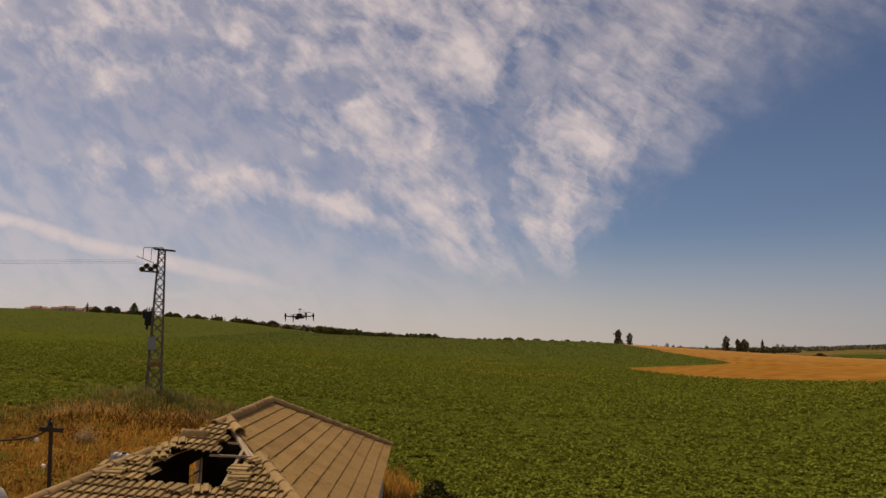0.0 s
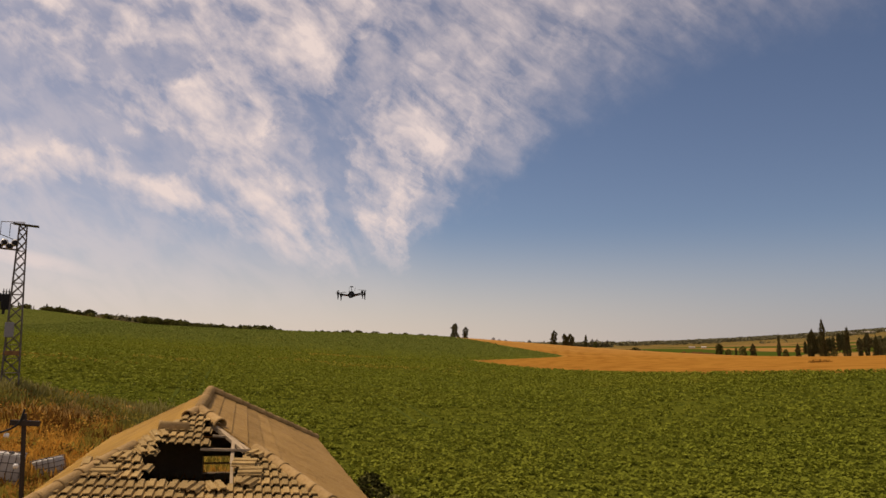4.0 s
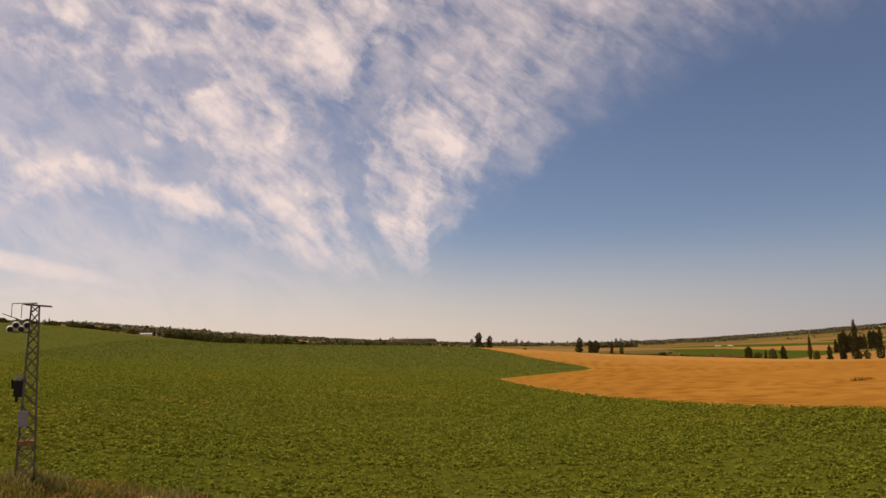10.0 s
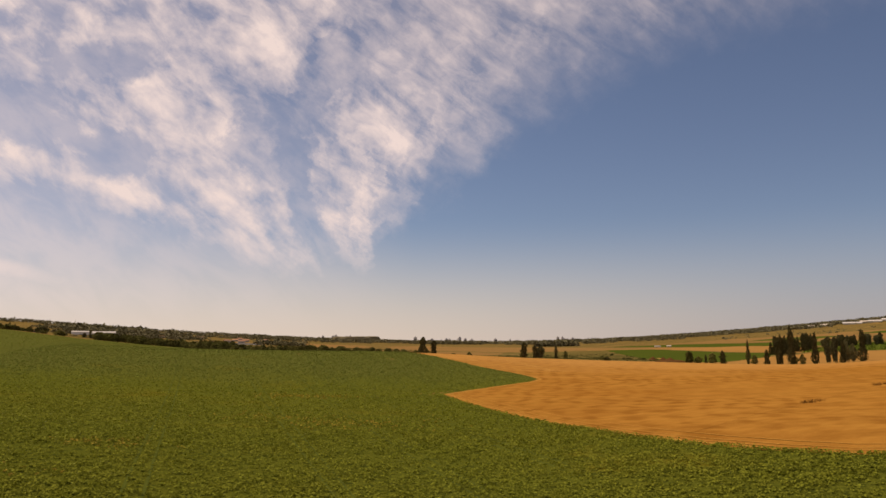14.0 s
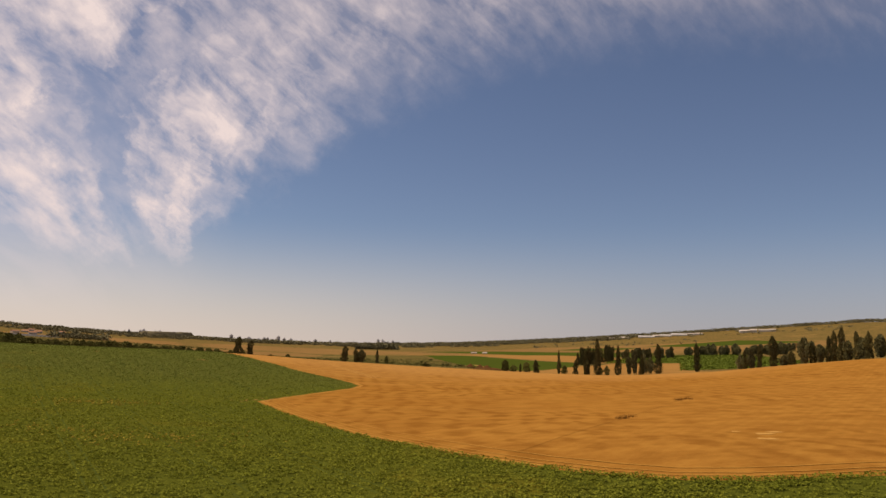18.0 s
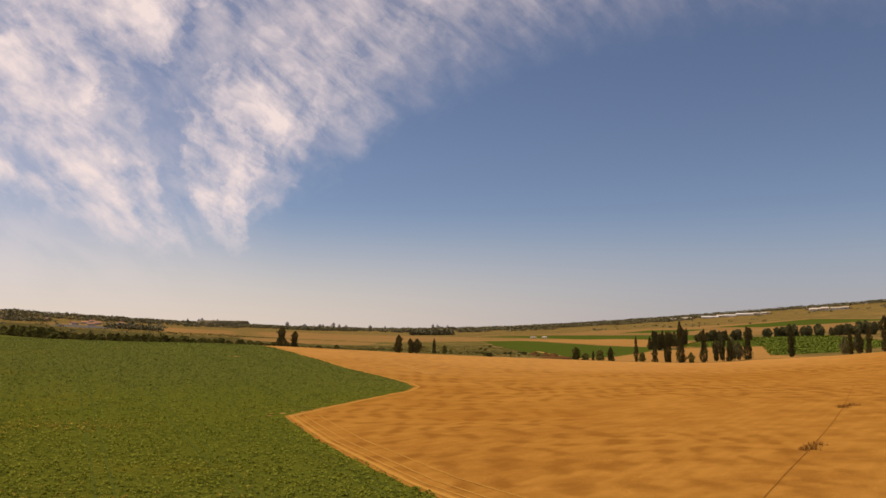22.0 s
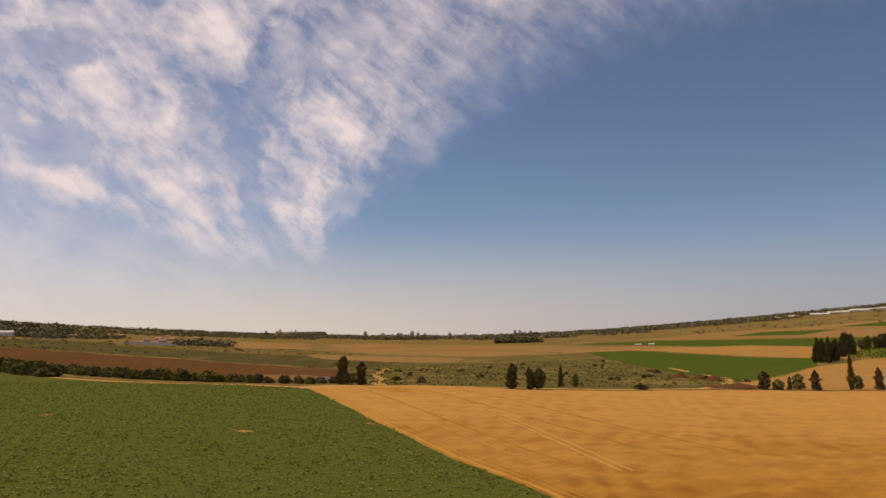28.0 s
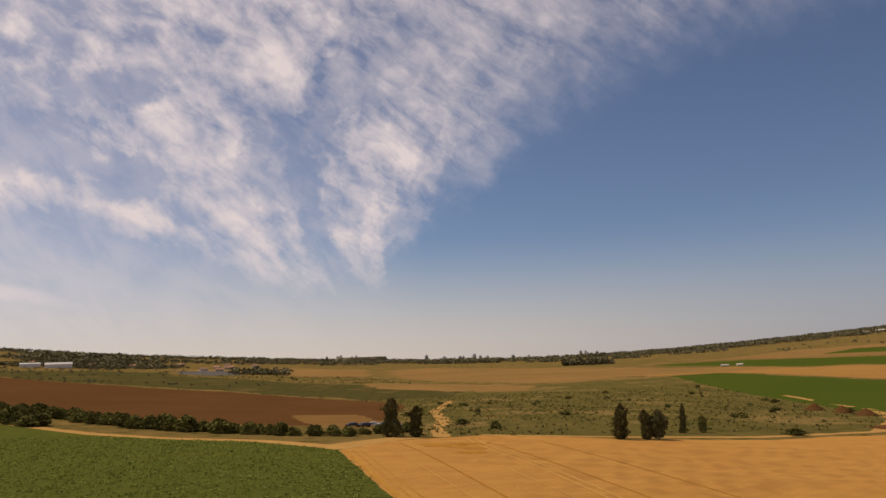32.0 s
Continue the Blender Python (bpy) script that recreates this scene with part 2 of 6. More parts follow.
# ---- materials ----
def material(name, colors, scales=(0.4, 6.0), rough=0.9, bump=0.0, bump_scale=20.0, metal=0.0, spec=0.12, island=0.0, tint=None, stretch=None, leaf_light=0.0):
    """A surface mixed from two or three colours by coarse and fine noise, with grain in its relief."""
    m = bpy.data.materials.new(name)
    m.use_nodes = True
    t = m.node_tree
    N = Nodes(t)
    b = t.nodes["Principled BSDF"]
    v = t.nodes.new("ShaderNodeTexCoord").outputs["Object"]
    if stretch:
        v = N.stretch(v, stretch[0], stretch[1])
    coarse = N.ramp(N.noise(v, scales[0], 5.0, 0.6), 0.32, 0.68)
    fine = N.ramp(N.noise(v, scales[1], 6.0, 0.65), 0.3, 0.7)
    c = N.mix(coarse, colors[0], colors[1])
    c = N.mix(N.math("MULTIPLY", fine, 0.6), c, colors[-1])
    if island:
        g = t.nodes.new("ShaderNodeNewGeometry").outputs["Random Per Island"]
        c = N.mix(1.0, c, N.mix(g, (1 - island,) * 3, (1 + island,) * 3), "MULTIPLY")
    if tint:
        g = t.nodes.new("ShaderNodeObjectInfo").outputs["Random"]
        c = N.mix(1.0, c, N.mix(g, (1 - tint,) * 3, (1 + tint,) * 3), "MULTIPLY")
    t.links.new(c, b.inputs["Base Color"])
    b.inputs["Roughness"].default_value = rough
    b.inputs["Metallic"].default_value = metal
    b.inputs["Specular IOR Level"].default_value = spec
    if leaf_light:
        tr = t.nodes.new("ShaderNodeBsdfTranslucent")
        t.links.new(c, tr.inputs["Color"])
        ms = t.nodes.new("ShaderNodeMixShader")
        ms.inputs[0].default_value = leaf_light
        t.links.new(b.outputs[0], ms.inputs[1])
        t.links.new(tr.outputs[0], ms.inputs[2])
        t.links.new(ms.outputs[0], t.nodes["Material Output"].inputs["Surface"])
    if bump:
        n = t.nodes.new("ShaderNodeBump")
        n.inputs["Strength"].default_value = min(1.0, bump)
        n.inputs["Distance"].default_value = 0.05 * max(1.0, bump)
        t.links.new(N.noise(v, bump_scale, 5.0, 0.6), n.inputs["Height"])
        t.links.new(n.outputs[0], b.inputs["Normal"])
    return m


def field_material(name, colors, rows, row_turn, row_depth, blotch, fine_scale, bump, stretch_turn=0.0, stretch_xy=(1, 1), spots=None, specks=None, fine_mix=0.7, soft=0.17, ridge=0.5, north=None, glints=None, dapples=None):
    """Ground of a farmed field: colour drifts, sowing rows, clods, stains, specks and glints at their real size, and a
    tint towards the north.
    """
    m = bpy.data.materials.new(name)
    m.use_nodes = True
    t = m.node_tree
    N = Nodes(t)
    b = t.nodes["Principled BSDF"]
    v = t.nodes.new("ShaderNodeTexCoord").outputs["Object"]
    sv = N.stretch(v, (*stretch_xy, 1), (0, 0, stretch_turn))
    drift = N.ramp(N.noise(sv, blotch, 5.0, 0.6), 0.5 - soft, 0.5 + soft)
    fine = N.ramp(N.noise(v, fine_scale, 6.0, 0.7), 0.28, 0.72)
    c = N.mix(drift, colors[0], colors[1])
    c = N.mix(N.math("MULTIPLY", fine, fine_mix), c, colors[2])
    w = t.nodes.new("ShaderNodeTexWave")
    w.wave_type, w.bands_direction = "BANDS", "X"
    w.inputs["Scale"].default_value, w.inputs["Distortion"].default_value = rows, 1.2
    w.inputs["Detail"].default_value, w.inputs["Detail Scale"].default_value = 2.0, 0.6
    t.links.new(N.stretch(v, (1, 1, 1), (0, 0, row_turn)), w.inputs["Vector"])
    c = N.mix(N.math("MULTIPLY", w.outputs["Fac"], row_depth), c, colors[3])
    if dapples:
        along, across, turn, tone, power = dapples
        d = t.nodes.new("ShaderNodeSeparateXYZ")
        t.links.new(N.stretch(v, (1, 1, 1), (0, 0, turn)), d.inputs[0])
        sway = N.math("MULTIPLY", N.math("SUBTRACT", N.noise(v, 0.035, 3.0, 0.55), 0.5), 26.0)
        sway2 = N.math("MULTIPLY", N.math("SUBTRACT", N.noise(N.stretch(v, (1, 1, 1), (0, 0, 70)), 0.045, 3.0, 0.55), 0.5), 24.0)
        u = N.math("SINE", N.math("ADD", N.math("MULTIPLY", d.outputs[0], 2 * math.pi / along), sway))
        q = N.math("SINE", N.math("ADD", N.math("MULTIPLY", d.outputs[1], 2 * math.pi / across), sway2))
        k = N.ramp(N.math("ADD", N.math("ADD", u, q), N.math("MULTIPLY", N.math("SUBTRACT", N.noise(v, 0.5, 5.0, 0.65), 0.5), 2.6)), -0.7, 2.1)
        k = N.math("MULTIPLY", k, N.ramp(N.noise(v, 0.02, 3.0, 0.5), 0.38, 0.58, 0.25, 1.0))
        c = N.mix(N.math("MULTIPLY", k, power), c, tone)
    if spots:
        k = N.ramp(N.noise(v, spots[0], 4.0, 0.6), spots[1], spots[2])
        c = N.mix(N.math("MULTIPLY", k, spots[4]), c, spots[3])
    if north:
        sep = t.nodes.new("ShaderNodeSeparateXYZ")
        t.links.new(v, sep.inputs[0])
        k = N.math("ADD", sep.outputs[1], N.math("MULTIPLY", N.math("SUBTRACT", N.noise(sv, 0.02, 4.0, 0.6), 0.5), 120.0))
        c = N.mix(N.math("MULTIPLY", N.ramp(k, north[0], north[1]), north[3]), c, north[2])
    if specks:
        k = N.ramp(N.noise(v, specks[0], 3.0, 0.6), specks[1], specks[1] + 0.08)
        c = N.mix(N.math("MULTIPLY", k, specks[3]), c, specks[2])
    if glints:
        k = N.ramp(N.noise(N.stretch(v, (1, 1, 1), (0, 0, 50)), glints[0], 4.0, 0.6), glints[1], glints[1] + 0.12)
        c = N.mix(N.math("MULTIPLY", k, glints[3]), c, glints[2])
    t.links.new(c, b.inputs["Base Color"])
    b.inputs["Roughness"].default_value = 0.95
    b.inputs["Specular IOR Level"].default_value = 0.0
    n = t.nodes.new("ShaderNodeBump")
    n.inputs["Strength"].default_value, n.inputs["Distance"].default_value = 0.9, bump
    t.links.new(N.math("ADD", fine, N.math("MULTIPLY", w.outputs["Fac"], ridge)), n.inputs["Height"])
    t.links.new(n.outputs[0], b.inputs["Normal"])
    return m


M = {}
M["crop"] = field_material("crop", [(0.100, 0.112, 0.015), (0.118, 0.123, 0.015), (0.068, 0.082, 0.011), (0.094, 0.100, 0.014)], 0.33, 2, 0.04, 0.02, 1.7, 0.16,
                           # Specks paint the shade in gaps between plants; glints paint brighter tufts.
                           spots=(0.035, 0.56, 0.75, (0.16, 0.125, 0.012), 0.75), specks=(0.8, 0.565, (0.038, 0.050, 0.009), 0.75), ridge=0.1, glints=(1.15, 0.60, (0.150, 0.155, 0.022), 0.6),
                           # North tint: field drift, greyed with distance haze put into the colour.
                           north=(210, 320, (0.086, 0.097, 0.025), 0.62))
M["stubble"] = field_material("stubble", [(0.365, 0.172, 0.033), (0.270, 0.116, 0.021), (0.365, 0.182, 0.039), (0.270, 0.118, 0.022)], 0.13, 62, 0.22, 0.13, 1.3, 0.07,
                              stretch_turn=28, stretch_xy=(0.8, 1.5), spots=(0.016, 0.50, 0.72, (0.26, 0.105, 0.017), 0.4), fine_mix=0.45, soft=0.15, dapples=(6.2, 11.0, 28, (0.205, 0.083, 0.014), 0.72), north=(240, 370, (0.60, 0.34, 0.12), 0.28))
M["straw_pale"] = material("straw_pale", [(0.46, 0.255, 0.070), (0.40, 0.21, 0.052), (0.52, 0.30, 0.09)], (0.2, 2.0), spec=0.0)
M["straw_band"] = material("straw_band", [(0.335, 0.157, 0.030), (0.295, 0.132, 0.025), (0.37, 0.175, 0.035)], (0.12, 1.5), spec=0.0)
M["furrow"] = material("furrow", [(0.25, 0.108, 0.019), (0.21, 0.088, 0.016), (0.31, 0.14, 0.026)], (0.3, 2.0), spec=0.0)
M["scrub_leaf"] = material("scrub_leaf", [(0.132, 0.122, 0.035), (0.156, 0.138, 0.043), (0.106, 0.102, 0.029)], (0.05, 0.6), rough=0.9, island=0.35, spec=0.02)
M["stubble_pale"] = material("stubble_pale", [(0.40, 0.20, 0.040), (0.33, 0.155, 0.028), (0.45, 0.245, 0.06)], (0.2, 2.0), spec=0.0, bump=0.4, bump_scale=3)
M["ploughed"] = field_material("ploughed", [(0.098, 0.046, 0.017), (0.122, 0.058, 0.022), (0.078, 0.037, 0.014), (0.125, 0.062, 0.024)], 0.2, 40, 0.3, 0.02, 0.9, 0.12)
M["scrub"] = field_material("scrub", [(0.21, 0.135, 0.046), (0.135, 0.102, 0.031), (0.105, 0.083, 0.025), (0.25, 0.160, 0.060)], 0.02, 15, 0.2, 0.03, 0.25, 0.5,
                            spots=(0.018, 0.55, 0.67, (0.27, 0.165, 0.055), 0.7), specks=(0.16, 0.57, (0.040, 0.042, 0.010), 0.75))
M["olive_scrub"] = field_material("olive_scrub", [(0.146, 0.113, 0.036), (0.108, 0.090, 0.027), (0.086, 0.076, 0.021), (0.165, 0.122, 0.040)], 0.02, 15, 0.2, 0.035, 0.3, 0.5,
                                  spots=(0.026, 0.53, 0.66, (0.240, 0.158, 0.058), 0.75), specks=(0.2, 0.58, (0.054, 0.052, 0.014), 0.65))
M["track"] = material("track", [(0.38, 0.215, 0.066), (0.31, 0.17, 0.05), (0.42, 0.255, 0.088)], (0.15, 2.0), bump=0.5, bump_scale=3.0, spec=0.0)
M["dusty"] = field_material("dusty", [(0.185, 0.100, 0.034), (0.15, 0.080, 0.028), (0.21, 0.118, 0.043), (0.13, 0.072, 0.025)], 0.1, 20, 0.2, 0.06, 0.9, 0.06)
M["dry_soil"] = material("dry_soil", [(0.31, 0.18, 0.055), (0.24, 0.135, 0.040), (0.37, 0.22, 0.075)], (0.6, 5.0), bump=0.8, bump_scale=6, spec=0.0)
M["green_scrub"] = field_material("green_scrub", [(0.088, 0.073, 0.025), (0.064, 0.059, 0.018), (0.052, 0.050, 0.015), (0.105, 0.086, 0.030)], 0.02, 15, 0.15, 0.02, 0.2, 0.5, spots=(0.02, 0.50, 0.64, (0.150, 0.102, 0.038), 0.6), specks=(0.10, 0.60, (0.034, 0.036, 0.011), 0.8))
M["plain"] = field_material("plain", [(0.255, 0.144, 0.050), (0.180, 0.106, 0.036), (0.280, 0.166, 0.062), (0.142, 0.087, 0.031)], 0.03, 70, 0.35, 0.009, 0.15, 0.1,
                            spots=(0.012, 0.55, 0.70, (0.16, 0.115, 0.036), 0.6))
M["far_crop"] = field_material("far_crop", [(0.056, 0.078, 0.012), (0.066, 0.086, 0.013), (0.046, 0.066, 0.010), (0.062, 0.082, 0.014)], 0.1, 60, 0.2, 0.01, 0.3, 0.1)
M["bare"] = field_material("bare", [(0.29, 0.155, 0.045), (0.34, 0.185, 0.055), (0.25, 0.13, 0.038), (0.30, 0.165, 0.05)], 0.1, 30, 0.3, 0.02, 0.5, 0.06)
M["pond"] = material("pond", [(0.075, 0.068, 0.058), (0.095, 0.085, 0.072), (0.062, 0.057, 0.050)], (0.01, 0.1), rough=0.9, spec=0.1)
M["dry_grass"] = field_material("dry_grass", [(0.34, 0.185, 0.037), (0.25, 0.150, 0.029), (0.42, 0.245, 0.058), (0.20, 0.135, 0.023)], 0.1, 30, 0.2, 0.15, 2.5, 0.2,
                                spots=(0.12, 0.50, 0.64, (0.20, 0.17, 0.028), 0.7))
M["cypress"] = material("cypress_leaf", [(0.078, 0.070, 0.026), (0.100, 0.086, 0.032), (0.056, 0.052, 0.019)], (0.5, 4.0), rough=0.9, island=0.3, tint=0.25, spec=0.02)
M["bush"] = material("bush_leaf", [(0.120, 0.118, 0.032), (0.158, 0.142, 0.042), (0.090, 0.088, 0.024)], (0.4, 4.0), rough=0.9, island=0.35, tint=0.35, spec=0.02)
M["broadleaf"] = material("broad_leaf", [(0.122, 0.115, 0.050), (0.150, 0.138, 0.062), (0.092, 0.088, 0.036)], (0.4, 4.0), rough=0.9, island=0.35, tint=0.3, spec=0.02)
# Far woods and flat hill: distance haze is put into these paler colours.
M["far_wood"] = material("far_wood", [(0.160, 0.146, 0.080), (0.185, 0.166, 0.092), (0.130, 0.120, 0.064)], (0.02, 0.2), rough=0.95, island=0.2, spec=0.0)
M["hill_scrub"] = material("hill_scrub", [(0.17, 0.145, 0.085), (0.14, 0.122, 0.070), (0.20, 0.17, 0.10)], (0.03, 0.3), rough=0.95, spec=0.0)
M["orchard"] = material("orchard_leaf", [(0.120, 0.158, 0.022), (0.140, 0.176, 0.026), (0.096, 0.130, 0.018)], (0.04, 0.6), rough=0.9, island=0.15, spec=0.02)
M["crop_leaf"] = material("crop_leaf", [(0.184, 0.203, 0.023), (0.213, 0.219, 0.025), (0.158, 0.183, 0.021)], (0.035, 0.5), rough=0.8, island=0.18, spec=0.03, leaf_light=0.2)
M["far_crop_leaf"] = material("far_crop_leaf", [(0.172, 0.200, 0.042), (0.198, 0.220, 0.046), (0.146, 0.178, 0.037)], (0.03, 0.4), rough=0.85, island=0.16, spec=0.02, leaf_light=0.15)
M["yellow_leaf"] = material("yellow_leaf", [(0.34, 0.26, 0.040), (0.30, 0.20, 0.032), (0.38, 0.30, 0.05)], (0.1, 1.0), rough=0.85, island=0.3, spec=0.02, leaf_light=0.2)
M["tramline"] = material("tramline", [(0.066, 0.082, 0.014), (0.048, 0.062, 0.012), (0.080, 0.092, 0.016)], (0.3, 1.6), spec=0.0)
M["weed_grey"] = material("weed_grey", [(0.27, 0.235, 0.075), (0.22, 0.195, 0.06), (0.33, 0.285, 0.10)], (0.2, 2.0), rough=0.9, island=0.25, spec=0.03, leaf_light=0.35)
M["pale_timber"] = material("pale_timber", [(0.42, 0.31, 0.19), (0.34, 0.25, 0.15), (0.48, 0.37, 0.25)], (1.0, 10), bump=0.4, bump_scale=25, tint=0.1)
M["dark_steel"] = material("dark_steel", [(0.045, 0.034, 0.026), (0.06, 0.042, 0.030), (0.035, 0.028, 0.022)], (2, 15), rough=0.7)
M["dead_weed"] = material("dead_weed", [(0.24, 0.115, 0.026), (0.185, 0.090, 0.020), (0.29, 0.145, 0.035)], (0.3, 2.0), rough=0.9, island=0.3, spec=0.0)
M["pale_straw"] = material("pale_straw", [(0.44, 0.32, 0.17), (0.36, 0.25, 0.12), (0.50, 0.38, 0.22)], (2, 10), island=0.3, leaf_light=0.3)
M["straw"] = material("straw", [(0.58, 0.30, 0.052), (0.29, 0.138, 0.028), (0.64, 0.37, 0.080)], (0.11, 1.4), rough=0.9, island=0.25, spec=0.03, leaf_light=0.35)
M["rim_straw"] = material("rim_straw", [(0.56, 0.36, 0.115), (0.44, 0.255, 0.075), (0.64, 0.43, 0.15)], (0.15, 1.6), rough=0.9, island=0.25, spec=0.03, leaf_light=0.3)
M["weed_olive"] = material("weed_olive", [(0.200, 0.192, 0.046), (0.155, 0.156, 0.036), (0.24, 0.22, 0.060)], (0.15, 2.0), rough=0.9, island=0.25, spec=0.03, leaf_light=0.3)
M["weed_green"] = material("weed_green", [(0.30, 0.235, 0.044), (0.24, 0.20, 0.036), (0.38, 0.28, 0.06)], (0.15, 2.0), rough=0.9, island=0.25, spec=0.03, leaf_light=0.35)
M["bark"] = material("bark", [(0.11, 0.08, 0.055), (0.08, 0.06, 0.04), (0.14, 0.10, 0.07)], (2, 12), bump=0.8, bump_scale=18)
M["tile"] = material("roof_tile", [(0.37, 0.244, 0.094), (0.21, 0.133, 0.050), (0.45, 0.312, 0.140)], (1.6, 10), bump=0.7, bump_scale=30, tint=0.25)
M["tile_old"] = material("weathered_tile", [(0.35, 0.206, 0.066), (0.235, 0.130, 0.038), (0.40, 0.250, 0.092)], (0.7, 7), bump=0.9, bump_scale=22, tint=0.10)
M["moss_tile"] = material("moss_tile", [(0.39, 0.222, 0.044), (0.24, 0.133, 0.028), (0.34, 0.200, 0.055)], (0.6, 6), bump=0.9, bump_scale=22, tint=0.08)
M["cap"] = material("ridge_cap", [(0.36, 0.23, 0.092), (0.25, 0.15, 0.058), (0.43, 0.29, 0.135)], (2.0, 9), bump=0.4, bump_scale=25, tint=0.18)
M["plaster"] = material("plaster", [(0.50, 0.44, 0.35), (0.42, 0.36, 0.28), (0.55, 0.50, 0.42)], (0.6, 7), bump=0.4, bump_scale=15)
M["timber"] = material("timber", [(0.42, 0.31, 0.20), (0.34, 0.24, 0.15), (0.50, 0.39, 0.27)], (1.0, 10), bump=0.4, bump_scale=25, tint=0.2)
M["steel"] = material("galvanised_steel", [(0.125, 0.11, 0.095), (0.095, 0.08, 0.07), (0.16, 0.14, 0.125)], (1.5, 20), rough=0.6, metal=0.4)
M["rust"] = material("rusty_steel", [(0.20, 0.10, 0.045), (0.28, 0.15, 0.06), (0.13, 0.07, 0.04)], (2, 15), rough=0.85)
M["grey_box"] = material("grey_enamel", [(0.24, 0.24, 0.25), (0.20, 0.20, 0.21), (0.28, 0.28, 0.28)], (1.5, 12), rough=0.5)
M["porcelain"] = material("porcelain", [(0.78, 0.76, 0.72), (0.7, 0.68, 0.65), (0.82, 0.80, 0.77)], (3, 20), rough=0.3)
M["cable"] = material("cable", [(0.03, 0.03, 0.03), (0.04, 0.04, 0.04), (0.025, 0.025, 0.025)], rough=0.6)
M["white_plastic"] = material("white_plastic", [(0.46, 0.43, 0.38), (0.39, 0.36, 0.31), (0.52, 0.49, 0.45)], (1.2, 9), rough=0.45)
M["white_sheet"] = material("white_sheet", [(0.52, 0.50, 0.47), (0.46, 0.44, 0.41), (0.57, 0.55, 0.52)], (0.02, 0.3), rough=0.6)
M["house_wall"] = material("house_wall", [(0.45, 0.39, 0.32), (0.38, 0.33, 0.27), (0.5, 0.45, 0.38)], (0.1, 1.0), tint=0.2)
M["red_roof"] = material("red_roof", [(0.33, 0.17, 0.10), (0.28, 0.14, 0.08), (0.36, 0.2, 0.12)], (0.3, 2.0), tint=0.2)
M["tower"] = material("tower_concrete", [(0.44, 0.43, 0.43), (0.40, 0.39, 0.39), (0.48, 0.47, 0.46)], (0.01, 0.1), tint=0.12)
M["black"] = material("black_carbon", [(0.018, 0.018, 0.02), (0.025, 0.025, 0.026), (0.014, 0.014, 0.015)], (8, 60), rough=0.45)
M["orange"] = material("orange_foam", [(0.65, 0.12, 0.03), (0.55, 0.09, 0.02), (0.7, 0.15, 0.05)], (10, 60), rough=0.6)
M["glass"] = material("dark_glass", [(0.02, 0.025, 0.03), (0.025, 0.03, 0.035), (0.02, 0.02, 0.025)], rough=0.1, spec=0.6)
M["car_paint"] = material("car_paint", [(0.24, 0.24, 0.25), (0.22, 0.22, 0.23), (0.26, 0.26, 0.27)], rough=0.4, tint=0.1)
M["dark_paint"] = material("dark_paint", [(0.04, 0.042, 0.05), (0.036, 0.038, 0.045), (0.044, 0.046, 0.055)], rough=0.4, tint=0.1)
M["white_paint"] = material("white_paint", [(0.55, 0.54, 0.52), (0.5, 0.49, 0.47), (0.58, 0.57, 0.55)], rough=0.4, tint=0.05)
M["lamp_red"] = material("lamp_red", [(0.30, 0.02, 0.02), (0.26, 0.015, 0.015), (0.33, 0.025, 0.02)], rough=0.3)
M["tyre"] = material("tyre", [(0.02, 0.02, 0.02), (0.03, 0.03, 0.03), (0.02, 0.02, 0.02)], rough=0.8)


# ---- mesh helpers ----
def mesh_of(name, bm, mat, smooth=False):
    me = bpy.data.meshes.new(name)
    bm.to_mesh(me)
    bm.free()
    if smooth:
        me.shade_smooth()
    me.materials.append(M[mat])
    return me


def raw_mesh(name, verts, faces, mat):
    me = bpy.data.meshes.new(name)
    me.from_pydata(verts, [], faces)
    me.materials.append(M[mat])
    return me


def part(name, bm, mat, parent=None, label="", smooth=False):
    ob = new(name, mesh_of(name, bm, mat, smooth))
    ob.parent = parent
    return tagged(ob, label)


def shared(name, me, parent, m):
    ob = new(name, me)
    ob.parent = parent
    ob.matrix_basis = m
    return ob


def box(bm, size, at=(0, 0, 0), rot=None, bevel=0.0):
    m = Matrix.Translation(at) @ (rot or Matrix()) @ Matrix.Diagonal((*size, 1))
    vs = bmesh.ops.create_cube(bm, size=1, matrix=m)["verts"]
    if bevel:
        bmesh.ops.bevel(bm, geom=list({e for v in vs for e in v.link_edges}), offset=bevel, segments=2, affect="EDGES", profile=0.6)
    return bm


def bar(bm, a, b, r, sides=6, r2=None):
    a, b = Vector(a), Vector(b)
    d = b - a
    m = Matrix.Translation((a + b) / 2) @ d.to_track_quat("Z", "Y").to_matrix().to_4x4()
    bmesh.ops.create_cone(bm, cap_ends=True, segments=sides, radius1=r, radius2=r if r2 is None else r2, depth=d.length, matrix=m)
    return bm


def lathe(bm, profile, at=(0, 0, 0), n=14, rot=None):
    """A turned body from (radius, height) pairs."""
    m = Matrix.Translation(at) @ (rot or Matrix())
    rings = [[bm.verts.new(m @ Vector((r * math.cos(2 * math.pi * i / n), r * math.sin(2 * math.pi * i / n), z))) for i in range(n)] for r, z in profile]
    for p, q in zip(rings, rings[1:]):
        for i in range(n):
            bm.faces.new((p[i], p[(i + 1) % n], q[(i + 1) % n], q[i]))
    bm.faces.new(rings[0][::-1])
    bm.faces.new(rings[-1])
    return bm


def empty(name, m, label, category, group="", kind=""):
    ob = new(name)
    ob.matrix_basis = m
    return tagged(ob, label, category, group, kind)


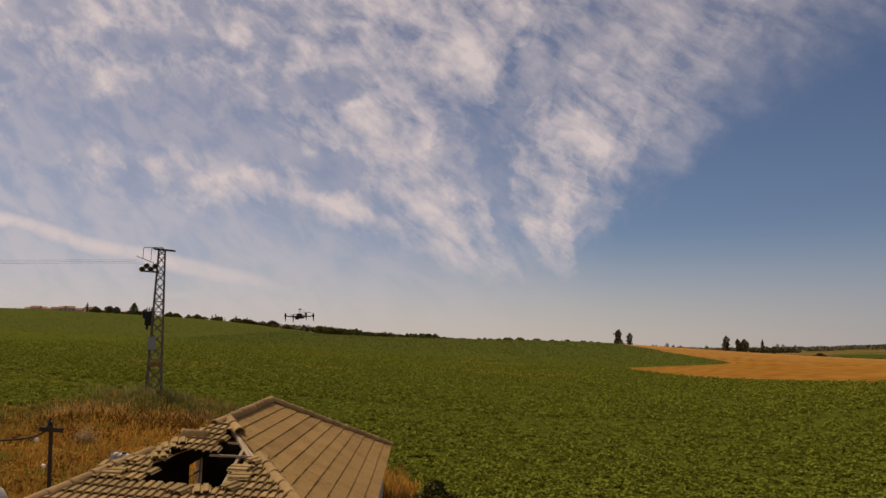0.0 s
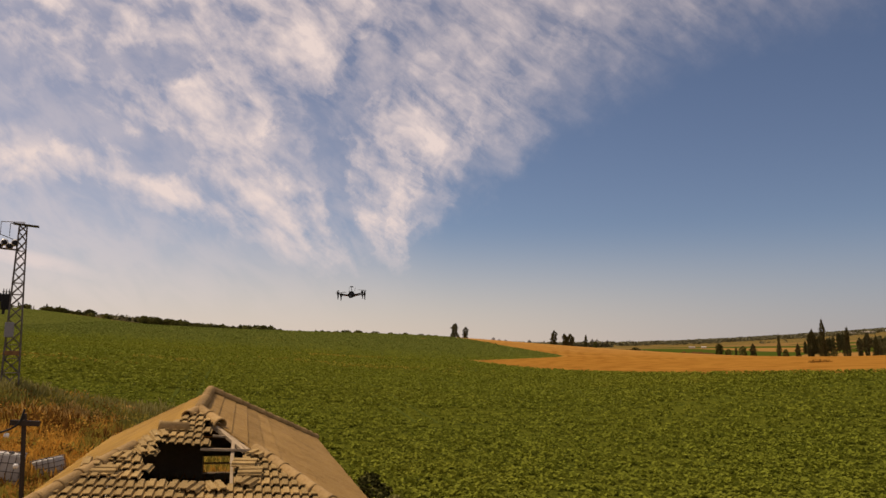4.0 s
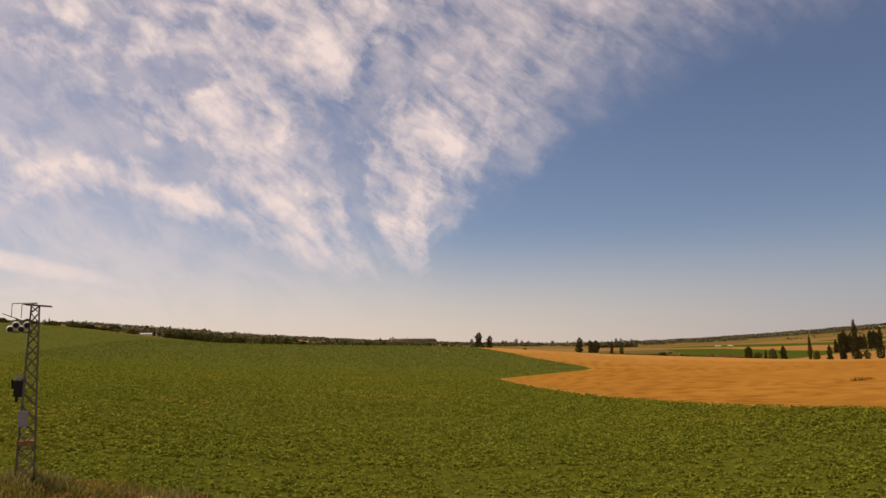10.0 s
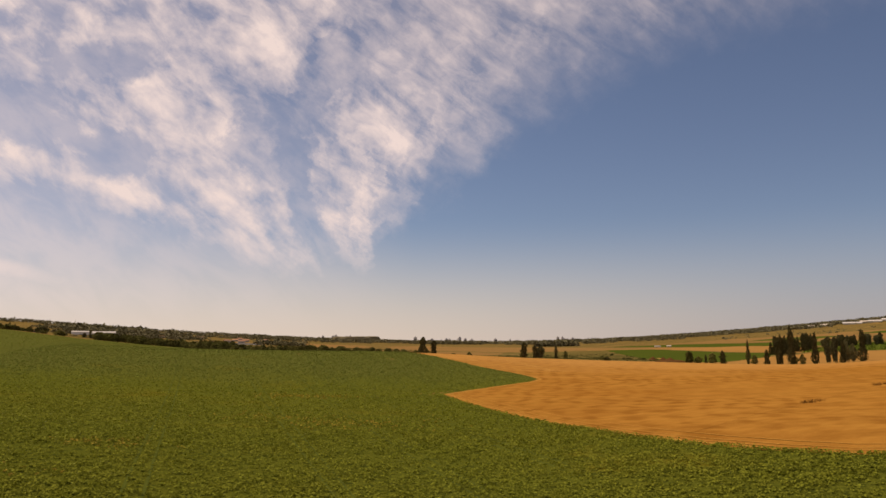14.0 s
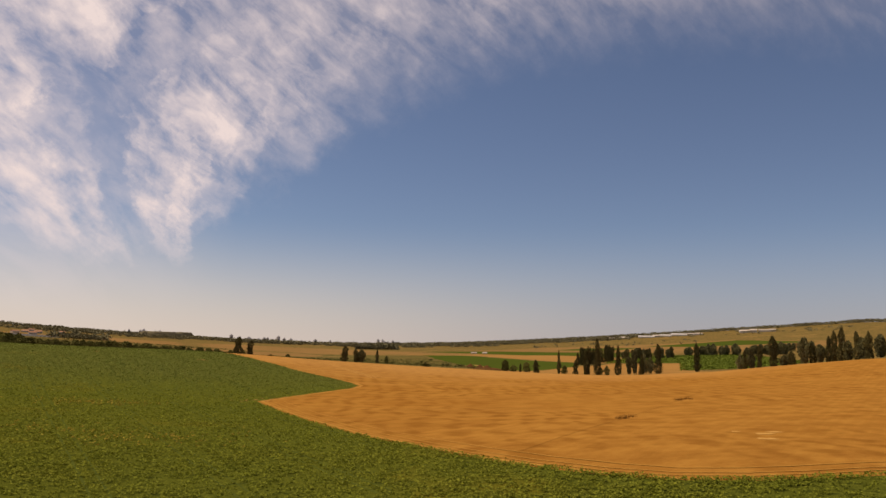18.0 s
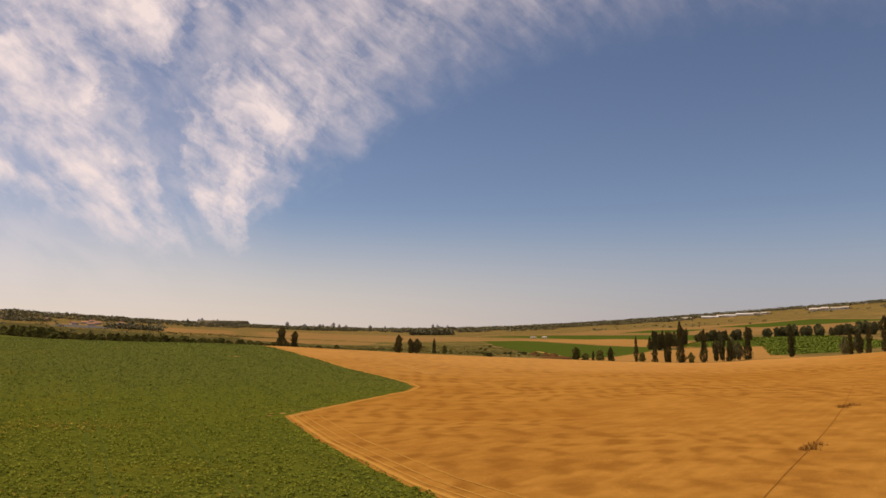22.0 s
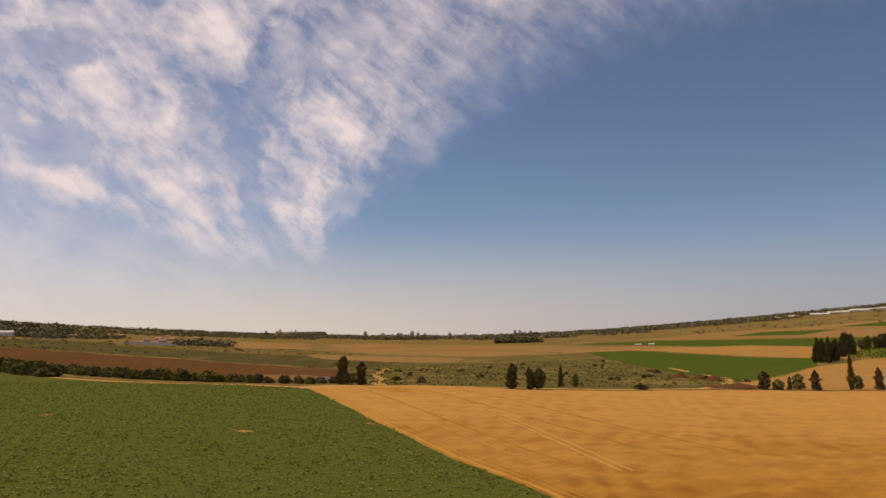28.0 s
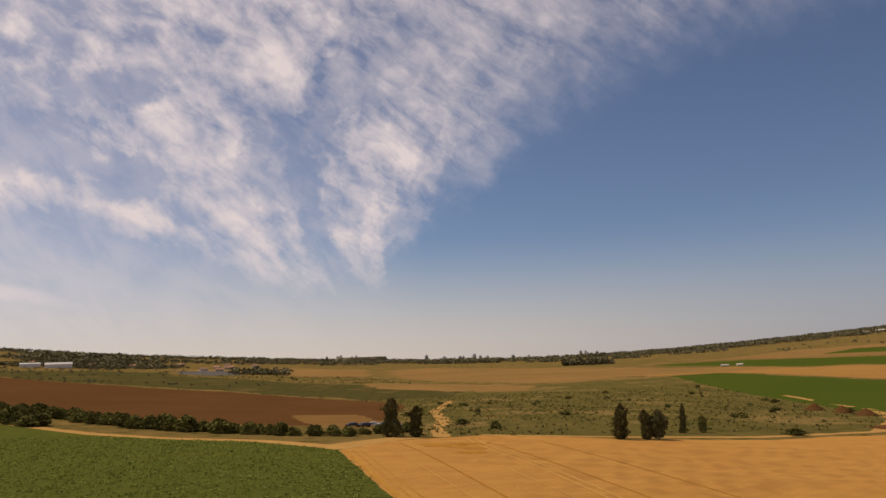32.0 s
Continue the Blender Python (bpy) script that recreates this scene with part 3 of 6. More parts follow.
# ---- ground ----
GROUND_POINTS = [
    (0,0,0),(-5,25,0),(-30,20,0.5),(30,30,-0.5),(-19,56,2.6),(-12,51,1.6),(8,47,-0.6),(5,81,1.8),(26,91,1.6),(33,96,1.2),(-16,98,4.2),(-23,87,4.6),
    (111,147,4.9),(165,186,6.0),(51.5,99,3.4),(57,79,4.7),(70,71,4.9),(90,69,4.8),(100,261,5.0),(54,210,3.6),(60,327,11.5),(85,411,14.2),(68,438,14.5),(47,457,14.6),(22,484,15.1),(-14,537,16.3),(-40,590,18.2),(-140,640,29),(-187,660,35),(-350,606,42),
    (104,449,12.8),(123,436,12.3),(160,430,10.2),(190,447,9.2),(300,540,6.0),(332,546,4.0),(271,434,6.0),(309,425,4.8),(335,408,4.6),(385,412,5.8),(430,362,11),(411,302,16.5),(395,262,19.5),(230,330,5.8),(300,320,7.2),(210,230,6.2),(595,1005,17),(35,520,14.5),(-200,-200,0),(200,-200,0),(250,50,9),(-200,200,14),(-100,300,14),
    (200,800,9),(0,900,16.5),(60,700,11.5),(-150,850,27),(-300,1100,40),(900,800,30)
]
GP = np.array(GROUND_POINTS, float)


def swell(d2):
    return np.sqrt(d2 + 1600.0)


def solve_ground():
    n = len(GP)
    m = np.zeros((n + 1, n + 1))
    m[:n, :n] = swell(((GP[:, None, :2] - GP[None, :, :2]) ** 2).sum(-1)) - 2.0 * np.eye(n)
    m[:n, n] = m[n, :n] = 1
    return np.linalg.solve(m, np.append(GP[:, 2], 0))


GW = solve_ground()
FAR_AZ = [-180,-100,-60,-30,-16,-9,-2,6,14,20,25,30,35,40,45,52,60,100,180]
FAR_EL = [2.0,2.6,2.6,2.25,2.08,1.5,1.08,.65,.38,.30,.34,.5,.8,1.15,1.55,2.1,2.7,2.8,2.0]


def ground_z(x, y):
    """Height of the land: a smooth sheet near by, hills by compass direction far off."""
    x, y = np.asarray(x, float), np.asarray(y, float)
    dx, dy = x - 60, y - 200
    r = np.hypot(dx, dy) + 1e-6
    s = np.minimum(1, 800 / r)
    qx, qy = 60 + dx * s, 200 + dy * s
    z = swell((qx[..., None] - GP[:, 0]) ** 2 + (qy[..., None] - GP[:, 1]) ** 2) @ GW[:-1] + GW[-1]
    z = z + 0.9 * np.exp(-((x + 20.5) / np.where(x < -20.5, 9.0, 4.6)) ** 2 - ((y - 54.5) / 4.2) ** 2)
    far = 25 + 3300 * np.tan(np.radians(np.interp(np.degrees(np.arctan2(dx, dy)), FAR_AZ, FAR_EL)))
    return z + (far - z) * np.clip((r - 800) / 2500, 0, 1) ** 1.3


def gz(x, y):
    return float(ground_z(x, y))


def inside(poly, x, y):
    """Which of the points lie in the polygon."""
    x, y = np.asarray(x), np.asarray(y)
    hit = np.zeros(x.shape, bool)
    for (x0, y0), (x1, y1) in zip(poly, poly[1:] + poly[:1]):
        if y0 != y1:
            hit ^= ((y0 > y) != (y1 > y)) & (x < (x1 - x0) * (y - y0) / (y1 - y0) + x0)
    return hit


def ragged(poly, step, amount, seed):
    """The polygon with its sides cut into short, uneven pieces."""
    rnd = random.Random(seed)
    out = []
    for (x0, y0), (x1, y1) in zip(poly, poly[1:] + poly[:1]):
        d = math.hypot(x1 - x0, y1 - y0)
        k = max(1, int(d / step))
        for i in range(k):
            f = i / k
            w = amount if i else 0
            out.append((x0 + (x1 - x0) * f + rnd.uniform(-w, w), y0 + (y1 - y0) * f + rnd.uniform(-w, w)))
    return out


GREEN_EDGE = [(85, 411), (68, 438), (47, 457), (22, 484), (-14, 537), (-40, 590), (-140, 640), (-187, 662), (-350, 610)]
NOTCH = [(85, 411), (86, 375), (88, 340), (92, 305), (97, 285), (99.2, 268), (98, 259.5), (92, 250.5), (79, 238.5), (62, 221.5), (50.5, 209)]
NEAR_EDGE = [(50.5, 209), (48.5, 175), (48.5, 142), (50.2, 126), (51.3, 112), (52.6, 98), (55, 87), (59, 79), (66, 73.5), (74, 70.7), (88, 68.5), (112, 60), (180, 42), (260, 20)]
YARD = [(-90, 45), (-45, 47), (-27, 50), (-20, 56.5), (-15, 59.0), (-11, 57.0), (-7.5, 52.5), (-4, 46), (-1, 40), (1.0, 26), (3, 10), (8, -30), (-90, -30)]
FAR_YELLOW = [(88, 414), (100, 432), (114, 440), (127, 446), (147, 440), (160, 432), (180, 428), (200, 424), (222, 429), (245, 430), (270, 428), (288, 421), (308, 419), (327, 402), (345, 398), (365, 403), (388, 412), (408, 397), (423, 376), (428, 354), (420, 326), (410, 300), (396, 262), (410, 200), (520, 120), (400, 30)]
ZONES = [
    # name, outline, step of the sides, unevenness, material, label
    ("dry_grass_yard", YARD, 1.5, 0.5, "dry_grass", "dry orange and green weeds round the ruined house"),
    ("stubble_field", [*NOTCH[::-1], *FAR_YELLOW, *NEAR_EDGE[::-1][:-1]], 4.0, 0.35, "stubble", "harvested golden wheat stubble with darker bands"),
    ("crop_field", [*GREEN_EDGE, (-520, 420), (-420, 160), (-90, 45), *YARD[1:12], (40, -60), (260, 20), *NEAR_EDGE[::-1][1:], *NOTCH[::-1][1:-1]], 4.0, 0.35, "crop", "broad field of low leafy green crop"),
    ("field_track", [(84, 412), (88, 414), (100, 432), (112, 441), (104, 446), (90, 431), (84, 424), (71, 443), (49, 462), (25, 489), (-11, 542), (-36, 594), (-40, 590), (-14, 537), (22, 484), (47, 457), (68, 438)], 4.0, 0.4, "track", "pale dusty farm track between the fields"),
    ("dusty_patch", [(84, 586), (112, 581), (112, 497), (92, 490), (84, 537)], 6.0, 1.5, "dusty", "dusty tan patch where cars park beside the ploughed field"),
    ("ploughed_field", [(-218, 1248), (-121, 1108), (-27, 972), (47, 918), (112, 795), (154, 717), (149, 661), (122, 560), (108, 500), (80, 506), (40, 546), (7, 582), (-32, 615), (-180, 700), (-340, 900)], 12.0, 1.5, "ploughed", "bare reddish-brown ploughed field"),
    ("tan_strip", [(164, 941), (186, 1019), (249, 945), (302, 876), (270, 803), (215, 850)], 12.0, 8.0, "plain", "narrow strip of dry tan grass"),
    ("dry_plain", [(336, 1765), (247, 1222), (268, 990), (309, 910), (358, 890), (442, 960), (547, 950), (602, 930), (637, 1472), (459, 1944)], 20.0, 12.0, "plain", "wide plain of dry tan grass"),
    ("green_meadow", [(450, 898), (509, 910), (494, 799), (486, 691), (501, 636), (448, 585), (366, 536), (318, 504), (345, 587), (375, 699)], 12.0, 1.5, "far_crop", "even bright green field beyond the scrub"),
    ("tan_field", [(436, 917), (590, 1209), (629, 1059), (611, 899), (650, 880), (606, 736), (585, 655), (515, 605), (503, 638), (495, 698), (506, 812), (519, 927), (480, 920)], 15.0, 2.0, "bare", "reddish tan bare field"),
    ("green_strip", [(745, 1375), (821, 1315), (824, 1115), (838, 877), (652, 714), (612, 742), (667, 895), (632, 930), (664, 1109), (677, 1333)], 15.0, 2.0, "far_crop", "strip of green crop on the far slope"),
    ("slope_crop", [(955, 1290), (1116, 1389), (1129, 1224), (952, 1119)], 20.0, 3.0, "far_crop", "patch of green crop on the tan slope"),
    ("ridge_crop", [(1240, 1330), (1620, 1390), (1480, 1060), (1190, 1150)], 20.0, 3.0, "far_crop", "green field below the far ridge"),
    ("tan_slope", [(794, 1439), (925, 1486), (1152, 1606), (1263, 1472), (1640, 1420), (1500, 1000), (1060, 820), (868, 900), (862, 1161), (850, 1390)], 20.0, 3.0, "plain", "dry tan slope under the far ridge"),
    ("settling_pond", [(-68, 1771), (33, 1795), (57, 1536), (8, 1475), (-45, 1562)], 25.0, 4.0, "pond", "grey settling pond among scrub"),
    ("pond_bank", [(-88, 1800), (-30, 1900), (60, 1860), (75, 1600), (40, 1700), (30, 1820), (-72, 1796)], 25.0, 4.0, "bare", "pale bare bank round the pond"),
    ("green_scrub", [(-201, 1675), (-73, 1640), (-40, 1450), (47, 1310), (118, 1078), (191, 949), (234, 867), (210, 777), (150, 760), (100, 830), (40, 940), (-27, 990), (-130, 1130), (-230, 1270), (-330, 1500)], 20.0, 5.0, "green_scrub", "dense low dark green scrub above the ploughed field"),
    ("dry_strip", [(126, 1414), (213, 1294), (290, 1700), (300, 1900), (120, 2100), (90, 1700)], 20.0, 12.0, "plain", "dry tan grass between scrub and woods"),
    ("scrub_slope", [(114, 444), (128, 450), (160, 440), (205, 432), (248, 438), (276, 452), (300, 495), (335, 545), (366, 640), (380, 720), (440, 880), (350, 885), (300, 870), (268, 800), (212, 846), (190, 940), (160, 760), (150, 700), (140, 600), (124, 520)], 12.0, 3.0, "olive_scrub", "olive-green scrub with dry tan patches"),
    ("orchard_floor", [(449, 450), (482, 426), (640, 480), (830, 732), (715, 704), (659, 700), (612, 690), (593, 652), (522, 604), (564, 566)], 10.0, 1.0, "far_crop", "green grass between the orchard rows"),
    ("bare_field", [(280, 464), (344, 517), (400, 555), (448, 583), (475, 585), (508, 602), (558, 562), (445, 445), (428, 402), (410, 408), (392, 420), (366, 411), (345, 406), (328, 410), (309, 427), (290, 430), (272, 438)], 10.0, 1.0, "bare", "bare tan field behind the cypresses"),
]


def build_ground():
    from mathutils import geometry
    outlines = [ragged(z[1], z[2], z[3], k + 5) for k, z in enumerate(ZONES)]
    pts, edges = [], []
    rnd = random.Random(3)
    for poly in outlines:
        k = len(pts)
        pts += poly
        edges += [(k + i, k + (i + 1) % len(poly)) for i in range(len(poly))]

    def sheet(x0, x1, y0, y1, step, skip=None):
        for ix in range(int((x1 - x0) / step) + 1):
            for iy in range(int((y1 - y0) / step) + 1):
                x, y = x0 + ix * step, y0 + iy * step
                if not (skip and skip[0] < x < skip[1] and skip[2] < y < skip[3]):
                    pts.append((x + rnd.uniform(-.2, .2) * step, y + rnd.uniform(-.2, .2) * step))

    sheet(-100, 300, -40, 470, 8.0)
    sheet(-700, 1000, -300, 1400, 30.0, (-100, 300, -40, 470))
    sheet(-3600, 3700, -3400, 3800, 120.0, (-700, 1000, -300, 1400))
    pts[:] = [p for p in pts if math.hypot(p[0] - 60, p[1] - 200) < 3560]
    vs, es, fs, *_ = geometry.delaunay_2d_cdt([Vector(p) for p in pts], edges, [], 0, 0.01)
    xy = np.array([(v.x, v.y) for v in vs])
    z = ground_z(xy[:, 0], xy[:, 1])
    tri = np.array([f[:] for f in fs])
    mid = xy[tri].mean(1)
    zone = np.full(len(tri), -1)
    for k, poly in enumerate(outlines):
        zone[(zone < 0) & inside(poly, mid[:, 0], mid[:, 1])] = k
    for k in range(-1, len(ZONES)):
        t = tri[zone == k]
        used, back = np.unique(t, return_inverse=True)
        name, mat, label = ("ground", "scrub", "rolling open land with dry grass and low green scrub") if k < 0 else (ZONES[k][0], ZONES[k][4], ZONES[k][5])
        ob = new(name, raw_mesh(name, np.column_stack([xy[used], z[used]]).tolist(), back.reshape(-1, 3).tolist(), mat))
        ob.data.shade_smooth()
        tagged(ob, label, "ground" if k < 0 else "field", kind="structure")
    return outlines


OUTLINES = dict(zip([z[0] for z in ZONES], build_ground()))


# ---- leaves and clumps ----
def leaf_cloud(points, size, seed, flat=0.0):
    """Small bent leaf tufts, each two triangles, at the given points."""
    rs = np.random.RandomState(seed)
    n = len(points)
    a = rs.normal(size=(n, 3))
    a[:, 2] *= 1 - flat
    a /= np.linalg.norm(a, axis=1)[:, None]
    w = rs.normal(size=(n, 3))
    w[:, 2] += 2.5 * flat
    b = np.cross(a, w)
    b /= np.linalg.norm(b, axis=1)[:, None]
    s = (np.asarray(size) * rs.uniform(0.6, 1.3, n))[:, None]
    p = np.asarray(points)
    bend = rs.normal(size=(n, 3)) * 0.25 * s
    v = np.stack([p - a * s, p + b * s * 0.7 + bend, p + a * s, p - b * s * 0.7 + bend], 1).reshape(-1, 3)
    k = np.arange(n)[:, None] * 4
    f = np.concatenate([k + [0, 1, 2], k + [0, 2, 3]])
    return v, f


def crown_mesh(name, profile, n, size, mat, seed, lumps=7, core=0.78, rag=0.35):
    """A tree crown: tufts gathered on lumps round an uneven body, open in places."""
    rs = np.random.RandomState(seed)
    hs, rad = np.array([p[0] for p in profile]), np.array([p[1] for p in profile])
    h = rs.uniform(hs[0], hs[-1], n * 3)
    r = np.interp(h, hs, rad)
    keep = rs.uniform(0, 1, n * 3) < (0.25 + 0.75 * r / rad.max())
    h, r = h[keep][:n], r[keep][:n]
    th = rs.uniform(0, 2 * np.pi, len(h))
    ph = rs.uniform(0, 6.28, 3)
    knots = np.linspace(hs[0], hs[-1], 10)
    r = r * np.interp(h, knots, rs.uniform(1 - rag, 1 + 0.5 * rag, 10))
    sway = [np.interp(h, knots, np.cumsum(rs.normal(0, 0.05 * rag, 10))) for _ in range(2)]
    wob = 1 + 0.22 * np.sin(lumps * th / 2 + ph[0] + h * 2.1) + 0.16 * np.sin(h * 5.3 + ph[1] + 2 * th) + 0.1 * np.sin(h * 11 + ph[2])
    rr = r * wob * (core + (1 - core) * rs.uniform(0, 1.25, len(h))) * np.sqrt(rs.uniform(0.35, 1, len(h)))
    pts = np.column_stack([rr * np.cos(th) + sway[0], rr * np.sin(th) + sway[1], h + rs.normal(0, 0.06, len(h)) * rad.max()])
    v, f = leaf_cloud(pts, size, seed + 1)
    return raw_mesh(name, v.tolist(), f.tolist(), mat)


def trunk_mesh(seed, h, r, limbs, mat="bark"):
    bm = bmesh.new()
    rnd = random.Random(seed)
    last = Vector((0, 0, -0.4))
    for i in range(4):
        nxt = Vector((rnd.uniform(-.05, .05) * h, rnd.uniform(-.05, .05) * h, h * (i + 1) / 4))
        bar(bm, last, nxt, r * (1 - .18 * i), 7, r * (1 - .18 * (i + 1)))
        if i > 0:
            for _ in range(limbs):
                t = rnd.uniform(0, 6.28)
                bar(bm, last, last + Vector((math.cos(t) * h * .3, math.sin(t) * h * .3, h * rnd.uniform(.2, .45))), r * .35, 5, r * .1)
        last = nxt
    return mesh_of("trunk", bm, mat, True)


CYPRESS = [(0.0, 0.62), (0.06, 0.85), (0.25, 1.0), (0.55, 0.98), (0.75, 0.82), (0.9, 0.52), (0.97, 0.28), (1.0, 0.1)]
ROUND = [(0.02, 0.5), (0.15, 0.9), (0.4, 1.0), (0.65, 0.9), (0.85, 0.55), (1.0, 0.1)]
BROAD = [(0.10, 0.5), (0.24, 0.85), (0.5, 1.0), (0.74, 0.96), (0.88, 0.76), (0.96, 0.46), (1.0, 0.2)]
KINDS = {}


def tree_kind(kind, variant):
    """Unit meshes of one tree (1 m high; radius 1 before scaling), made once."""
    key = (kind, variant)
    if key not in KINDS:
        seed = variant * 17 + len(kind)
        spec = {"cypress": (CYPRESS, 2200, 0.085, "cypress", 2), "bush": (ROUND, 800, 0.13, "bush", 3), "broad": (BROAD, 1500, 0.12, "broadleaf", 4)}[kind]
        prof = [(h, r * 0.5) for h, r in spec[0]]
        KINDS[key] = (crown_mesh("crown", prof, spec[1], spec[2] * 0.5, spec[3], seed, rag=0.6 if kind == "cypress" else 0.3), trunk_mesh(seed, 0.62 if kind != "bush" else 0.4, 0.035, spec[4]))
    return KINDS[key]


TREE_RND = random.Random(21)


def tree(x, y, h, w, kind, label, category="tree", group="", name=None):
    """One tree on the ground: h metres high and w wide."""
    crown, trunk = tree_kind(kind, TREE_RND.randrange(5))
    m = Matrix.Translation((x, y, gz(x, y) - 0.05)) @ Matrix.Rotation(TREE_RND.uniform(0, 6.28), 4, "Z") @ Matrix.Diagonal((w, w, h, 1))
    root = empty(name or {"cypress": "cypress_tree", "bush": "bush", "broad": "broadleaf_tree"}[kind], m, label, category, group)
    shared("trunk", trunk, root, Matrix())
    shared("crown", crown, root, Matrix())
    return root


# the pair at the field corner and the group along the stubble
tree(102.7, 445.5, 9.6, 5.2, "cypress", "thick dark cypress with two merged stems at the track", "tree", "cypresses at the field corner")
tree(108.3, 443.0, 7.8, 3.6, "cypress", "smaller dark cypress beside the thick one", "tree", "cypresses at the field corner")
tree(101.0, 459.0, 2.4, 2.8, "bush", "round dark bush beside the parked cars", "bush")
tree(160.0, 432.0, 8.8, 4.2, "cypress", "dark pointed cypress at the stubble's edge", "tree", "cypresses along the stubble")
tree(166.3, 430.5, 7.4, 3.2, "cypress", "leaning dark cypress in a clump", "tree", "cypresses along the stubble")
tree(169.6, 430.0, 7.2, 4.6, "broad", "dense dark tree leaning on the clump", "tree")
tree(186.3, 446.0, 8.2, 2.2, "cypress", "slim dark cypress standing alone", "tree", "cypresses along the stubble")
tree(193.0, 446.5, 4.8, 2.8, "bush", "sparse grey-green shrub near the cypresses", "bush")
tree(139.0, 472.0, 2.4, 4.0, "bush", "low dark bush on the dry slope", "bush")
tree(214.0, 434.0, 2.0, 6.5, "bush", "wide low bush at the stubble's edge", "bush")
# row on the far side of the stubble, round to the right
ROW_LABELS = {"cypress": "tall dark cypress in the row beside the stubble", "bush": "rounded dark green bush beside the stubble", "broad": "dense grey-green tree among the cypresses"}
NEAR_ROW = ((271, 434, 7, 7.2, "bush"), (276.5, 432, 4, 6, "bush"), (281, 431, 5.5, 2, "cypress"), (287, 433, 6.3, 6.4, "bush"), (291, 427, 8, 4.4, "cypress"), (309, 427, 14.6, 3, "cypress"), (316, 430, 5.5, 5.2, "bush"))
MID_ROW = ((320, 423, 9, 4.2, "cypress"), (327, 420, 17.5, 5.6, "cypress"), (333, 414, 5, 4.5, "bush"), (326, 408, 23, 4.8, "cypress"), (331, 405, 6, 4, "bush"), (341, 406, 18.5, 4.6, "cypress"), (351, 406, 12, 5.5, "broad"), (359, 409, 15.5, 4.6, "broad"), (367, 412, 14, 4, "cypress"), (373, 415, 13, 5.5, "broad"), (381, 418, 11, 5.5, "broad"), (391, 421, 20, 6.2, "cypress"), (422, 414, 20, 5, "cypress"))
RIGHT_ROW = ((421, 375, 13, 6, "broad"), (418, 369, 16, 5, "cypress"), (416, 362, 15, 7, "broad"), (416, 356, 20, 4.2, "cypress"), (417, 346, 25, 7, "cypress"), (416, 337, 9, 8, "broad"), (415, 331, 11, 6, "cypress"), (414, 322, 20, 9, "broad"), (415, 317, 15, 6, "cypress"), (415, 312, 13, 8, "broad"), (414, 306, 19, 6, "cypress"), (414, 302, 22, 5, "cypress"), (413, 297, 24, 6.5, "cypress"), (413, 293, 14, 8, "broad"), (412, 287, 20, 5, "cypress"), (412, 283, 15, 8, "broad"), (410, 278, 19, 6, "cypress"), (410, 272, 16, 9, "broad"), (408, 263, 20, 6, "cypress"), (407, 256, 15, 9, "broad"), (406, 247, 20, 6, "cypress"), (404, 238, 16, 9, "broad"))
for x, y, h, w, kind in NEAR_ROW + MID_ROW:
    tree(x, y, h, w * .88, kind, ROW_LABELS[kind], "bush" if kind == "bush" else "tree", "trees beside the stubble")
for x, y, h, w, kind in RIGHT_ROW:
    tree(x, y, h * .80, w * .80, kind, ROW_LABELS[kind], "tree", "trees beside the stubble")
# dark conifer block behind the bare field, and grey trees beyond the orchard
for i in range(30):
    f = i / 29
    tree(466 + 100 * f + TREE_RND.uniform(-5, 5), 600 + 64 * f + TREE_RND.uniform(-8, 8), TREE_RND.uniform(11, 17), TREE_RND.uniform(4, 5.5), "cypress", "tall dark conifer in a dense windbreak", "tree", "windbreak conifers")
for i in range(22):
    f = i / 21
    tree(592 + 56 * f + TREE_RND.uniform(-4, 4), 678 - 18 * f + TREE_RND.uniform(-7, 7), TREE_RND.uniform(8, 13), TREE_RND.uniform(4.5, 7), TREE_RND.choice(("cypress", "broad")), "dusty dark tree in a loose row by the orchard", "tree", "trees by the orchard")
for i in range(48):
    f = i / 47
    tree((718 + 250 * f if i < 32 else 975 + 100 * (f - .66) * 3) + TREE_RND.uniform(-5, 5), (706 - 30 * f if i < 32 else 800 - 60 * (f - .66)) + TREE_RND.uniform(-8, 8), TREE_RND.uniform(9, 15), TREE_RND.uniform(7, 11), "broad", "dusty grey-green tree in the row beyond the orchard", "tree", "trees beyond the orchard")
# hedge behind the farm track
HEDGE = [(112, 470), (92, 452), (78, 456), (60, 478), (38, 502), (6, 552), (-22, 606), (-60, 632)]
for (x0, y0), (x1, y1) in zip(HEDGE, HEDGE[1:]):
    d = math.hypot(x1 - x0, y1 - y0)
    k = int(d / 1.9) if y0 < 600 else int(d / 3.0)
    for i in range(k):
        f = (i + TREE_RND.random()) / k
        h = TREE_RND.choice((1.7, 2.2, 2.7, 3.2, 3.8, 4.3)) * (0.65 if x0 > 80 else 0.9 if y0 < 460 else 1.05 if y0 < 490 else 1.0)
        tree(x0 + (x1 - x0) * f + TREE_RND.uniform(-2, 2), y0 + (y1 - y0) * f + TREE_RND.uniform(-2.5, 2.5), h, h * TREE_RND.uniform(1.2, 1.9), "bush", "dark green hedge bush along the farm track", "bush", "bushes along the track")
